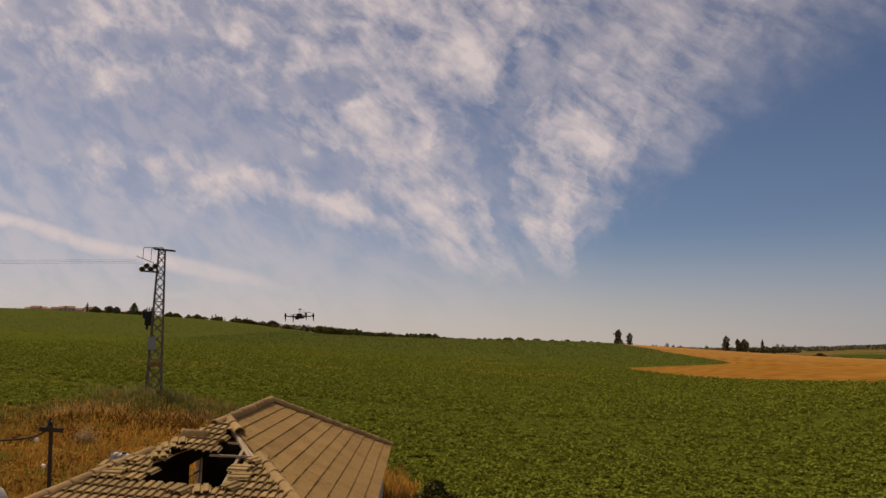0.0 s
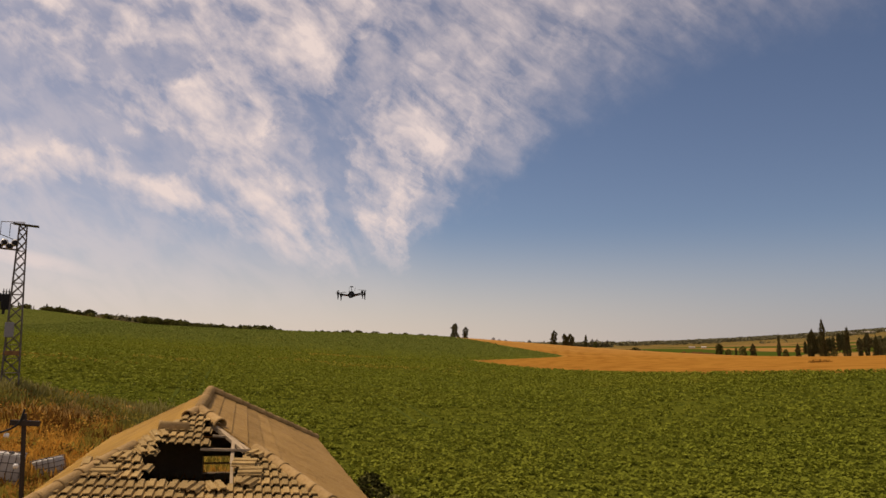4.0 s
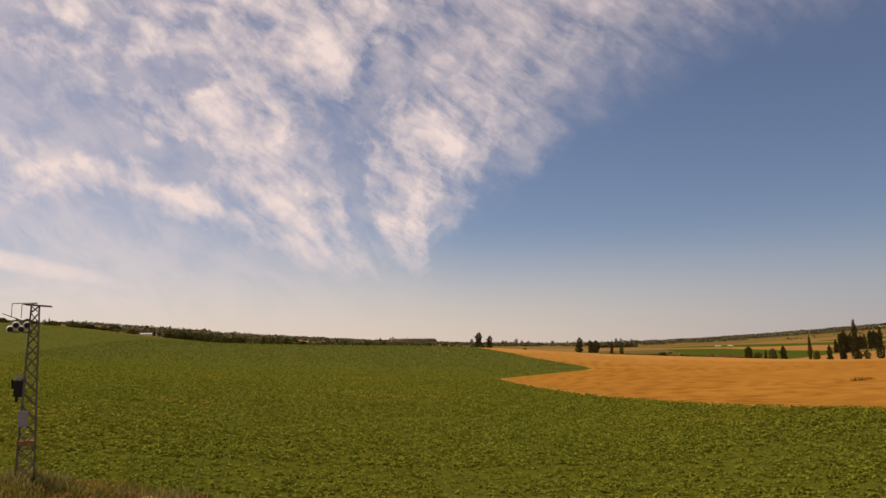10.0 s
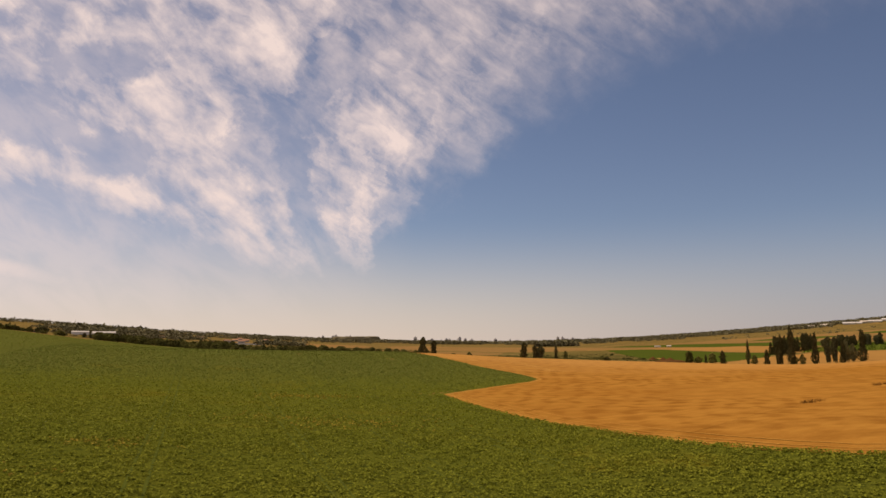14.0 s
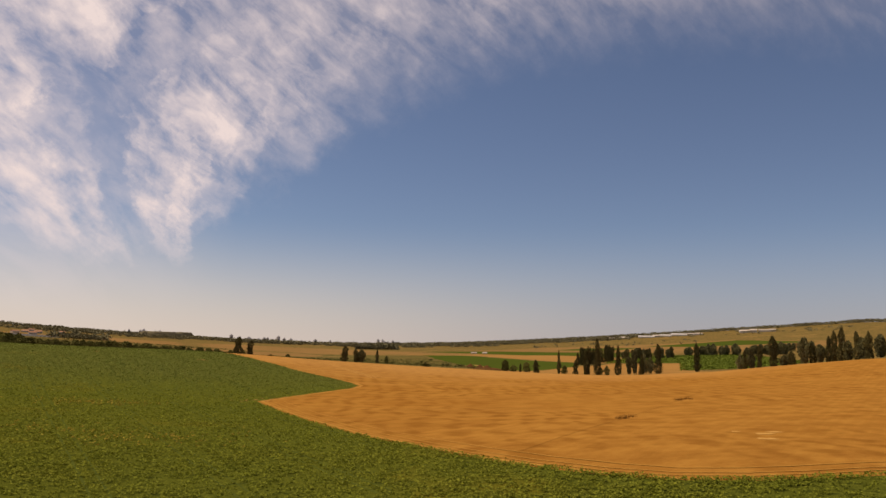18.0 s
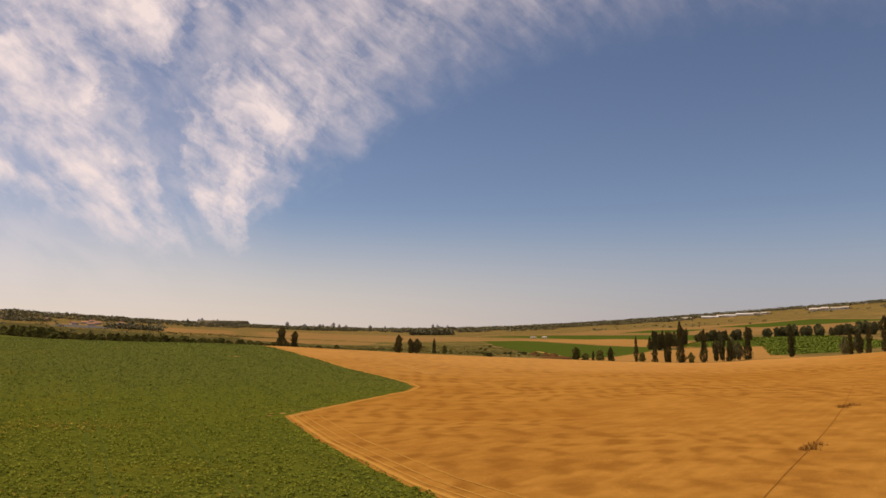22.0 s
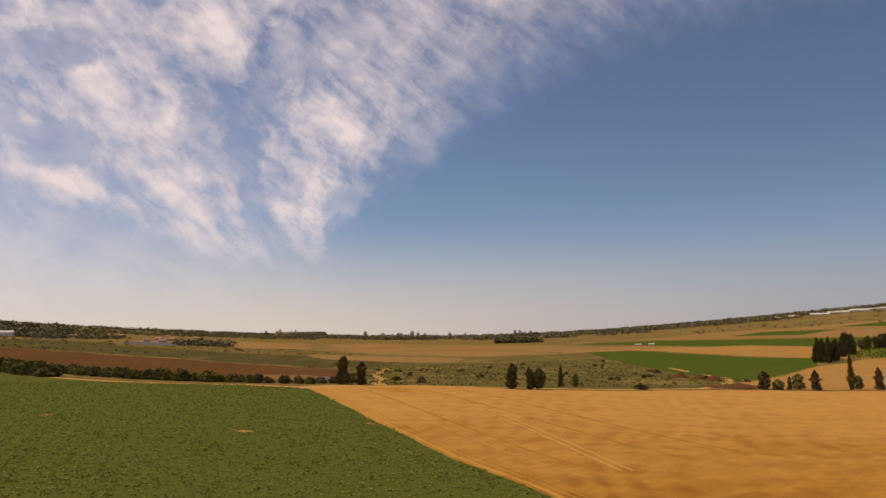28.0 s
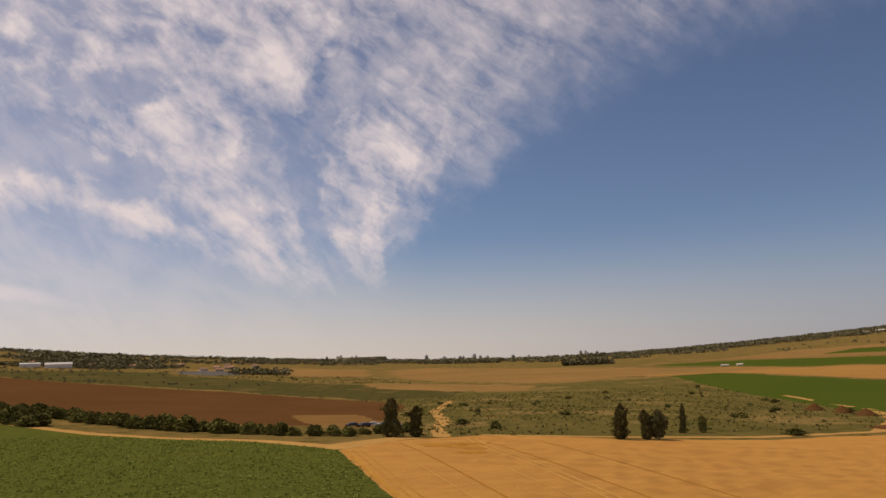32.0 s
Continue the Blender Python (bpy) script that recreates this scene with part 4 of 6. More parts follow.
# low shrubs scattered over the scrub land
for i in range(90):
    x, y = TREE_RND.uniform(110, 420), TREE_RND.uniform(455, 760)
    if i % 3 == 0:
        x, y = TREE_RND.uniform(-120, 160), TREE_RND.uniform(930, 1500)
    if any(bool(inside(OUTLINES[k], x, y)) for k in OUTLINES if k != "scrub_slope"):
        continue
    h = TREE_RND.uniform(0.7, 1.9)
    tree(x, y, h, h * TREE_RND.uniform(1.6, 3.0), "bush", "low green shrub on dry scrub land", "bush", "shrubs on the scrub")
# trees and bushes on the skyline behind the crop, by bearing from the start and depth behind the field's edge
def crest(bearing, back):
    s_, c_ = math.sin(radians(bearing)), math.cos(radians(bearing))
    for (x0, y0), (x1, y1) in zip(GREEN_EDGE, GREEN_EDGE[1:]):
        ex, ey = x1 - x0, y1 - y0
        den = s_ * ey - c_ * ex
        if abs(den) > 1e-6:
            u = (c_ * (x0 + 3) - s_ * (y0 - 1.5)) / den
            if 0 <= u <= 1:
                d = math.hypot(x0 + ex * u + 3, y0 + ey * u - 1.5) + back
                return -3 + s_ * d, 1.5 + c_ * d
    return -3 + s_ * (640 + back), 1.5 + c_ * (640 + back)


SKYLINE = {"cypress": "slim dark cypress on the skyline", "broad": "dark broad tree on the skyline behind the crop", "bush": "round olive bush on the crest behind the crop"}
for bearing, back, h, w, kind in ((-25.0, 30, 8.5, 1.6, "cypress"), (-24.5, 34, 6.0, 4.5, "broad"), (-23.6, 40, 7.2, 7.5, "broad"), (-23.1, 36, 6.6, 6.5, "broad"), (-22.0, 30, 10.5, 6.0, "broad"), (-21.3, 34, 6.0, 5.0, "broad"), (-20.9, 38, 5.4, 4.0, "broad"),
                                  (-16.75, 40, 6.0, 1.3, "cypress"), (-16.5, 46, 7.6, 1.3, "cypress"), (-16.1, 44, 5.8, 1.1, "cypress"), (-15.85, 40, 4.6, 1.0, "cypress"), (-15.1, 44, 7.2, 1.9, "cypress"), (-14.8, 42, 5.0, 2.6, "broad"), (-14.3, 38, 6.6, 1.1, "cypress"), (-14.0, 42, 5.6, 1.1, "cypress"),
                                  (-18.4, 50, 5.0, 3.0, "broad"), (-17.5, 60, 4.0, 3.0, "broad"), (-12.5, 24, 5.4, 9.5, "broad"), (-12.3, 26, 4.6, 7.0, "broad"), (-9.9, 40, 3.6, 3.0, "broad"), (-9.5, 44, 3.4, 3.4, "broad")):
    tree(*crest(bearing, back), h, w, kind, SKYLINE[kind], "tree", "skyline trees")
for i in range(26):
    tree(*crest(TREE_RND.uniform(-24.8, -21.2), TREE_RND.uniform(14, 40)), TREE_RND.uniform(2.2, 4.4), TREE_RND.uniform(3.5, 6.5), "bush", SKYLINE["bush"], "bush", "bushes on the crest")
for i in range(54):
    tree(*crest(TREE_RND.uniform(-19.8, -10.8), TREE_RND.uniform(8, 34)), TREE_RND.uniform(2.2, 4.6), TREE_RND.uniform(4.5, 8.0), "bush", SKYLINE["bush"], "bush", "bushes on the crest")
for i in range(92):
    tree(*crest(-9.1 + 9.6 * (i + TREE_RND.random()) / 92, TREE_RND.uniform(5, 14)), TREE_RND.choice((3.4, 4.0, 4.6, 5.2, 6.0)), TREE_RND.uniform(5.5, 9.5), "bush", SKYLINE["bush"], "bush", "bushes on the crest")
for bearing, h in ((-37, 17), (-31, 14), (-27.5, 16), (-24, 15)):
    tree(1250 * math.sin(radians(bearing)), 1250 * math.cos(radians(bearing)), h, 4, "cypress", SKYLINE["cypress"], "tree", "skyline trees")


def far_woods():
    """Woods and hedges of the distance, as tufts heaped along belts."""
    rs = np.random.RandomState(8)
    pts, size = [], []

    def belt(az0, az1, r0, r1, n, h, wide):
        az = np.radians(rs.uniform(az0, az1, n))
        r = rs.uniform(r0, r1, n)
        heap_up(60 + r * np.sin(az), 200 + r * np.cos(az), h, wide)

    def heap_up(x, y, h, wide):
        n = len(x)
        for xi, yi, zi, hi in zip(x, y, ground_z(x, y), h * rs.uniform(0.5, 1.2, n)):
            k = 30
            q = rs.normal(size=(k, 3))
            q /= np.linalg.norm(q, axis=1)[:, None]
            q *= rs.uniform(0.4, 1.0, (k, 1))
            pts.append(np.column_stack([xi + q[:, 0] * wide * hi * .6, yi + q[:, 1] * wide * hi * .6, zi + hi * (0.5 + 0.5 * q[:, 2])]))
            size.append(np.full(k, hi * 0.22))

    def clump(x0, y0, x1, y1, wide, n, h, spread=1.4):
        t = rs.uniform(0, 1, n)
        x, y = x0 + (x1 - x0) * t + rs.normal(0, wide, n), y0 + (y1 - y0) * t + rs.normal(0, wide, n)
        heap_up(x, y, h, spread)

    belt(-32, 30, 2950, 3350, 1900, 11, 1.9)
    belt(28, 62, 3150, 3400, 1200, 11, 1.9)
    belt(32, 60, 2500, 2900, 90, 9, 1.9)
    belt(24, 46, 2960, 3060, 900, 13, 1.9)
    belt(-34, -23, 800, 1000, 80, 8, 1.2)
    belt(-16, -4, 1150, 1550, 50, 4, 1.6)
    belt(22.5, 26, 1600, 1680, 110, 12, 0.8)
    belt(5, 24, 2500, 2950, 420, 12, 1.6)
    belt(36, 50, 1700, 2200, 30, 7, 1.6)
    belt(26, 44, 2620, 2940, 600, 12, 1.9)
    clump(48, 1575, 115, 1500, 12, 70, 11)
    clump(-300, 2060, -214, 2200, 35, 150, 15)
    clump(-250, 1830, -165, 1900, 14, 90, 9)
    clump(-400, 1850, -240, 1890, 14, 110, 9)
    clump(-143, 1880, -94, 2010, 14, 60, 9)
    clump(-480, 2350, -300, 2700, 50, 120, 20)
    clump(-420, 2150, -310, 2080, 20, 50, 10)
    clump(-120, 2500, 260, 2700, 60, 120, 10)
    clump(-350, 1500, -150, 1750, 60, 40, 4)
    clump(-260, 1250, 60, 1000, 25, 40, 3)
    # loose woods along the foot of the hills, broken by gaps
    for az0, az1, r, n, h in ((-16, -10, 2350, 60, 9), (-9, -3, 2450, 80, 11), (-2, 4, 2550, 80, 12), (5, 9, 2300, 40, 9), (12, 18, 2450, 90, 12), (20, 29, 2250, 110, 10), (30, 34, 2300, 40, 9)):
        belt(az0, az1, r - 40, r + 40, n, h, 1.4)
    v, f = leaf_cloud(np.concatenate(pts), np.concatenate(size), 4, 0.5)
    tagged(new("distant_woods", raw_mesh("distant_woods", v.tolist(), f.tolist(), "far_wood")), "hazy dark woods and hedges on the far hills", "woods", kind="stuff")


far_woods()


def orchard():
    rs = np.random.RandomState(5)
    side = [(440, 447), (482, 424), (640, 480), (834, 734), (659, 706), (572, 668), (505, 612), (562, 566)]
    i, j = np.meshgrid(np.arange(115), np.arange(290))
    x, y = (390 + i * 3.6 + j * 0.72).ravel(), (440 + j * 1.3 - i * 0.6).ravel()
    k = inside(side, x, y)
    x, y = x[k], y[k]
    p = np.concatenate([np.column_stack([x + rs.normal(0, .6, len(x)), y + rs.normal(0, .6, len(x)), ground_z(x, y) + rs.uniform(.25, 1.25, len(x))]) for _ in range(3)])
    v, f = leaf_cloud(p, 0.72, 6, 0.75)
    tagged(new("orchard", raw_mesh("orchard", v.tolist(), f.tolist(), "orchard")), "low bright green orchard in rows behind the cypresses", "orchard", kind="stuff")


orchard()


# ---- crop, weeds, straw ----
TRAMLINES = [((64.0, 290), (64.0, 437)), ((50.0, 215), (50.0, 450)), ((36.5, 120), (36.5, 466)), ((23.0, 95), (23.0, 480)), ((9.5, 75), (9.5, 500)), ((-4.0, 60), (-4.0, 518))]
TRAMLINES = [((a + .032 * (430 - b), b), (c + .032 * (430 - d), d)) for (a, b), (c, d) in TRAMLINES] + [((-10.4, 62), (-28.5, 440))]


def crop_plants():
    """Leafy clumps, each a low dome of leaves, thinner with distance; wheel tracks stay bare."""
    rs = np.random.RandomState(12)
    pts, size = [], []
    for x0, x1, y0, y1, n, leaves, big in ((-62, 82, 28, 78, 62000, 6, 0.135), (-85, 96, 70, 135, 56000, 5, 0.155), (-100, 100, 110, 245, 62000, 4, 0.18)):
        x, y = rs.uniform(x0, x1, n), rs.uniform(y0, y1, n)
        field = np.sin(x * 1.9 + 2 * np.sin(y * .61)) * np.sin(y * 1.7 + 2 * np.sin(x * .53)) + 0.5 * np.sin(x * .31 + 1.5 * np.sin(y * .23)) + rs.normal(0, .45, n)
        fade = np.minimum((x - x0) / 40, 1) * np.minimum((y1 - y) / (0.85 * (y1 - y0)), 1)
        k = inside(OUTLINES["crop_field"], x, y) & (field > -0.72) & (rs.uniform(0, 1, n) < fade)
        for (ax, ay), (bx, by) in TRAMLINES:
            mid = ax + (bx - ax) * (y - ay) / (by - ay)
            for dx in (-0.9, 0.9):
                k &= ~((np.abs(x - mid - dx) < 0.24) & (y > ay) & (y < by))
        x, y, field = x[k], y[k], field[k]
        z = ground_z(x, y)
        n = len(x)
        high = (0.16 + 0.16 * np.clip(field + 0.6, 0, 2) * rs.uniform(0.5, 1.2, n))
        wide = high * 0.75 + 0.06
        for _ in range(leaves):
            t, q = rs.uniform(0, 6.28, n), np.sqrt(rs.uniform(0, 1, n))
            pts.append(np.column_stack([x + np.cos(t) * q * wide * big / 0.12, y + np.sin(t) * q * wide * big / 0.12, z + high * (1 - 0.75 * q * q) * rs.uniform(0.75, 1.0, n)]))
            size.append(np.full(n, big))
    v, f = leaf_cloud(np.concatenate(pts), np.concatenate(size), 13, 0.72)
    tagged(new("crop_plants", raw_mesh("crop_plants", v.tolist(), f.tolist(), "crop_leaf")), "dense low leafy green crop plants with dark gaps", "crop", kind="stuff")


crop_plants()


def far_crop_tufts():
    """Coarser clumps over the far half of the crop, and yellowed plants in patches."""
    rs = np.random.RandomState(15)
    x, y = rs.uniform(-90, 98, 42000), 215 + 260 * rs.uniform(0, 1, 42000) ** 1.1
    x[30000:], y[30000:] = rs.uniform(-330, -60, 12000), rs.uniform(120, 640, 12000)
    k = inside(OUTLINES["crop_field"], x, y) & (rs.uniform(0, 1, 42000) < np.clip((y - 215) / 50, 0.2, 1))
    x, y = x[k], y[k]
    n = len(x)
    h = rs.uniform(.08, .24, n)
    p = np.concatenate([np.column_stack([x + rs.normal(0, .24, n), y + rs.normal(0, .24, n), ground_z(x, y) + h * rs.uniform(.5, 1, n)]) for _ in range(4)])
    v, f = leaf_cloud(p, 0.19, 16, .65)
    tagged(new("far_crop_plants", raw_mesh("far_crop_plants", v.tolist(), f.tolist(), "far_crop_leaf")), "leafy green crop in coarse clumps", "crop", kind="stuff")
    q = np.concatenate([np.column_stack([rs.normal(cx, sx, n), rs.normal(cy, sy, n)]) for cx, cy, sx, sy, n in ((16, 141, 7, 4, 110), (14, 196, 8, 3, 150), (-17, 112, 3, 2, 50), (4, 150, 6, 4, 60), (-30, 90, 6, 3, 50))])
    q = q[inside(OUTLINES["crop_field"], q[:, 0], q[:, 1])]
    p = np.concatenate([np.column_stack([q + rs.normal(0, .2, q.shape), ground_z(q[:, 0], q[:, 1]) + rs.uniform(.2, .4, len(q))]) for _ in range(3)])
    v, f = leaf_cloud(p, 0.17, 17, .6)
    tagged(new("yellowed_plants", raw_mesh("yellowed_plants", v.tolist(), f.tolist(), "yellow_leaf")), "yellowed crop plants in thin patches", "crop", kind="stuff")


far_crop_tufts()


def scrub_tufts():
    rs = np.random.RandomState(61)
    x = np.concatenate([rs.uniform(105, 440, 15000), rs.uniform(-170, 220, 7000)])
    y = np.concatenate([rs.uniform(445, 780, 15000), rs.uniform(800, 1500, 7000)])
    keep = (0.5 * np.sin(x * .07 + 1.7 * np.sin(y * .05)) + 0.5 * np.sin(y * .06 + x * .09 + 2 * np.sin(x * .021)) + rs.normal(0, 1.0, len(x))) > -0.1
    for k in OUTLINES:
        if k == "scrub_slope":
            continue
        keep &= ~inside(OUTLINES[k], x, y)
    x, y = x[keep], y[keep]
    n = len(x)
    h = rs.uniform(.2, .7, n) * np.where(y > 800, 1.7, 1.0)
    p = np.concatenate([np.column_stack([x + rs.normal(0, .5, n) * h, y + rs.normal(0, .5, n) * h, ground_z(x, y) + h * rs.uniform(.3, .9, n)]) for _ in range(4)])
    v, f = leaf_cloud(p, np.tile(h, 4) * .7, 62, .6)
    tagged(new("scrub_plants", raw_mesh("scrub_plants", v.tolist(), f.tolist(), "scrub_leaf")), "knee-high olive scrub on the dry slope", "scrub", kind="stuff")


scrub_tufts()


def blades(name, spots, h, spread, mat, label, category, seed, per=7):
    """Tufts of upright blades."""
    rs = np.random.RandomState(seed)
    n = len(spots) * per
    base = np.repeat(np.asarray(spots), per, 0)[:, :2] + rs.normal(0, spread, (n, 2))
    hh = np.repeat(np.asarray(h), per) * rs.uniform(0.5, 1.2, n)
    z = ground_z(base[:, 0], base[:, 1])
    t = rs.uniform(0, 6.28, n)
    w = 0.035 + 0.03 * hh
    lean = rs.normal(0, 0.28, (n, 2)) * hh[:, None]
    a = np.column_stack([base[:, 0] - np.cos(t) * w, base[:, 1] - np.sin(t) * w, z])
    b = np.column_stack([base[:, 0] + np.cos(t) * w, base[:, 1] + np.sin(t) * w, z])
    c = np.column_stack([base + lean + np.column_stack([np.cos(t), np.sin(t)]) * w[:, None], z + hh])
    d = np.column_stack([base + lean * 1.2, z + hh * 1.15])
    v = np.stack([a, b, c, d], 1).reshape(-1, 3)
    k = np.arange(n)[:, None] * 4
    f = np.concatenate([k + [0, 1, 2], k + [0, 2, 3]])
    return tagged(new(name, raw_mesh(name, v.tolist(), f.tolist(), mat)), label, category, kind="stuff")


def yard_weeds():
    rs = np.random.RandomState(31)
    x, y = rs.uniform(-46, 2, 9000), rs.uniform(20, 57, 9000)
    k = inside(YARD, x, y) & ~((x > -11) & (x < -1.6) & (y > 19) & (y < 35.4))
    x, y = x[k], y[k]
    patch = np.sin(x * .35 + 1.3) + np.sin(y * .42 + x * .2) + rs.normal(0, .5, len(x))
    rim = [(-40, 44.5), (-30, 45.5), (-25.5, 46.7), (-24.2, 49.3), (-22.8, 51), (-19.4, 51), (-16.9, 52), (-14.4, 52), (-12, 49.5), (-8, 44)]
    beyond = y > np.interp(x, [q[0] for q in rim], [q[1] for q in rim])
    s = (patch > -0.1) & ~beyond
    blades("dry_weeds", np.column_stack([x[s], y[s]]), rs.uniform(0.2, 0.5, s.sum()), 0.25, "straw", "tall dry orange grass and thistles", "weeds", 32)
    blades("green_weeds", np.column_stack([x[~s], y[~s]]), rs.uniform(0.18, 0.42, (~s).sum()), 0.25, "weed_green", "dull green weeds among the dry grass", "weeds", 33)
    w = np.column_stack([rs.uniform(-27, -8, 6000), rs.uniform(45, 59.5, 6000)])
    w = w[inside(YARD, w[:, 0], w[:, 1]) & (w[:, 1] > np.interp(w[:, 0], [q[0] for q in rim], [q[1] for q in rim]))]
    half = len(w) * 3 // 5
    blades("olive_weeds", w[:half], rs.uniform(.2, .5, half), 0.3, "weed_olive", "olive-green weeds on the bank below the pylon", "weeds", 43)
    blades("bank_weeds", w[half:], rs.uniform(.2, .45, len(w) - half), 0.3, "weed_green", "yellow-green weeds on the bank below the pylon", "weeds", 44)
    # paler straw standing in a band along the rim of the yard, darker thistles behind it
    for name, mat, n, inset, wide, tall, label, seed in (("rim_straw", "rim_straw", 900, 0.3, .7, (.25, .55), "pale beige straw standing along the rim of the yard", 41),
                                                         ("rim_thistles", "dead_weed", 300, 2.6, 1.0, (.3, .7), "dark reddish thistles behind the pale straw", 42)):
        seg = rs.randint(0, len(rim) - 1, n)
        p, q = np.array(rim)[seg], np.array(rim)[seg + 1]
        u = rs.uniform(0, 1, (n, 1))
        d = (q - p) / np.linalg.norm(q - p, axis=1)[:, None]
        w = p + (q - p) * u + np.column_stack([d[:, 1], -d[:, 0]]) * (inset + rs.normal(0, wide, (n, 1)))
        lump = np.sin(w[:, 0] * .9 + seed) + np.sin(w[:, 1] * .7 + w[:, 0] * .4)
        w = w[(lump + rs.normal(0, .5, n) > -.3) & inside(YARD, w[:, 0], w[:, 1])]
        blades(name, w, rs.uniform(*tall, len(w)), 0.3, mat, label, "weeds", seed)
    # bushy dry growth in mounds
    for name, mat, n, size, label in (("dry_scrub", "straw", 150, .075, "matted dry orange brush in low mounds"), ("brown_scrub", "dead_weed", 200, .07, "dead reddish-brown thistles standing in clumps"), ("green_scrub_clumps", "weed_green", 90, .075, "olive-green brush among the dry grass")):
        cx, cy = rs.uniform(-44, -9, n * 3), rs.uniform(22, 58, n * 3)
        k = inside(YARD, cx, cy) & ~((cx > -11.5) & (cy < 39))
        cx, cy = cx[k][:n], cy[k][:n]
        q, hh = [], rs.uniform(.35, 1.0, len(cx))
        for _ in range(80):
            t, u = rs.uniform(0, 6.28, len(cx)), np.sqrt(rs.uniform(0, 1, len(cx)))
            px, py = cx + np.cos(t) * u * hh * 1.3, cy + np.sin(t) * u * hh * 1.3
            q.append(np.column_stack([px, py, ground_z(px, py) + hh * (1 - .8 * u * u) * rs.uniform(.3, 1, len(cx))]))
        v, fc = leaf_cloud(np.concatenate(q), size, n, 0.1)
        tagged(new(name, raw_mesh(name, v.tolist(), fc.tolist(), mat)), label, "weeds", kind="stuff")
    # rank growth along the crop's side of the stubble
    line = np.array(NEAR_EDGE[3:11], float)
    f = rs.uniform(0, len(line) - 1.001, 900)
    i = f.astype(int)
    q = line[i] + (line[i + 1] - line[i]) * (f - i)[:, None] + rs.normal(0, 0.5, (900, 2))
    v, fc = leaf_cloud(np.concatenate([np.column_stack([q + rs.normal(0, .3, q.shape), ground_z(q[:, 0], q[:, 1]) + rs.uniform(.05, .32, 900)]) for _ in range(4)]), 0.13, 35, 0.6)
    tagged(new("edge_weeds", raw_mesh("edge_weeds", v.tolist(), fc.tolist(), "crop_leaf")), "taller green weeds along the stubble's edge", "weeds", kind="stuff")
    w = np.concatenate([np.column_stack([rs.normal(-19.8, 1.7, 210), rs.normal(55.2, 1.2, 210)]), np.column_stack([rs.normal(-12, 1.2, 90), rs.normal(55, 1.0, 90)])])
    blades("pylon_weeds", w, rs.uniform(0.3, 0.8, len(w)), 0.35, "weed_grey", "tall grey-green weeds round the pylon's foot", "weeds", 36)
    for cx, cy, n in ((102.0, 134.2, 16), (105.5, 135.8, 10), (150.5, 167.0, 14), (154.5, 168.4, 9)):
        q = np.column_stack([rs.normal(cx, .9, n), rs.normal(cy, .45, n)])
        blades("weed_patch", q, rs.uniform(.25, .6, n), 0.25, "dead_weed", "dark dead weeds standing in the stubble", "weeds", int(cx))


yard_weeds()


def ribbon(name, line, width, mat, label, lift=0.05, category="track"):
    """A narrow strip laid over the ground along a line."""
    p = []
    for (x0, y0), (x1, y1) in zip(line, line[1:]):
        k = max(1, int(math.hypot(x1 - x0, y1 - y0) / 3))
        p += [(x0 + (x1 - x0) * i / k, y0 + (y1 - y0) * i / k) for i in range(k)]
    p = np.array(p + [line[-1]])
    d = np.gradient(p, axis=0)
    d /= np.linalg.norm(d, axis=1)[:, None]
    side = np.column_stack([-d[:, 1], d[:, 0]]) * width / 2
    rs = np.random.RandomState(len(name))
    a, b = p + side * rs.uniform(.7, 1.2, (len(p), 1)), p - side * rs.uniform(.7, 1.2, (len(p), 1))
    v = np.concatenate([np.column_stack([a, ground_z(a[:, 0], a[:, 1]) + lift]), np.column_stack([b, ground_z(b[:, 0], b[:, 1]) + lift])])
    n = len(p)
    f = [(i + n, i + n + 1, i + 1, i) for i in range(n - 1)]
    return tagged(new(name, raw_mesh(name, v.tolist(), f, mat)), label, category, kind="structure")


ribbon("field_margin", [(x + 1.0, y - 0.2) for x, y in NEAR_EDGE[:8]], 0.8, "stubble_pale", "narrow bare soil margin between crop and stubble")
ribbon("field_margin", [(x + 1.2, y - .4) for x, y in NOTCH], 1.0, "stubble_pale", "narrow bare soil margin between crop and stubble")
for dx in (-1.0, 1.0):
    ribbon("stubble_track", [(121 + dx, 437), (118.6 + dx, 420), (118.4 + dx, 405), (119.3 + dx, 385), (119.6 + dx, 361), (119.2 + dx, 330), (117 + dx, 290)], 0.5, "straw_pale", "pale wheel track along the rows of the stubble")
ribbon("stubble_furrow", [(58, 106), (68.5, 112.5), (86, 124), (103, 135), (127, 151), (152, 168), (205, 206)], 0.13, "furrow", "thin dark furrow across the stubble")
ribbon("dirt_road", [(115, 442), (120, 470), (135, 520), (150, 600), (190, 720)], 5.0, "track", "pale dirt road leading away past the cypresses")
ribbon("dirt_road", [(-38, 593), (-140, 644), (-187, 666), (-350, 614)], 5.0, "track", "pale dirt road along the crest of the crop field")
ribbon("dirt_road", [(127, 448), (160, 438), (200, 431), (245, 438), (290, 478), (340, 540), (372, 640)], 4.0, "track", "pale dirt road along the stubble")

def beside(line, gap):
    """The line shifted sideways by gap metres, to its right."""
    p = np.array(line, float)
    d = np.gradient(p, axis=0)
    d /= np.linalg.norm(d, axis=1)[:, None]
    return [tuple(q) for q in (p + np.column_stack([d[:, 1], -d[:, 0]]) * gap)]


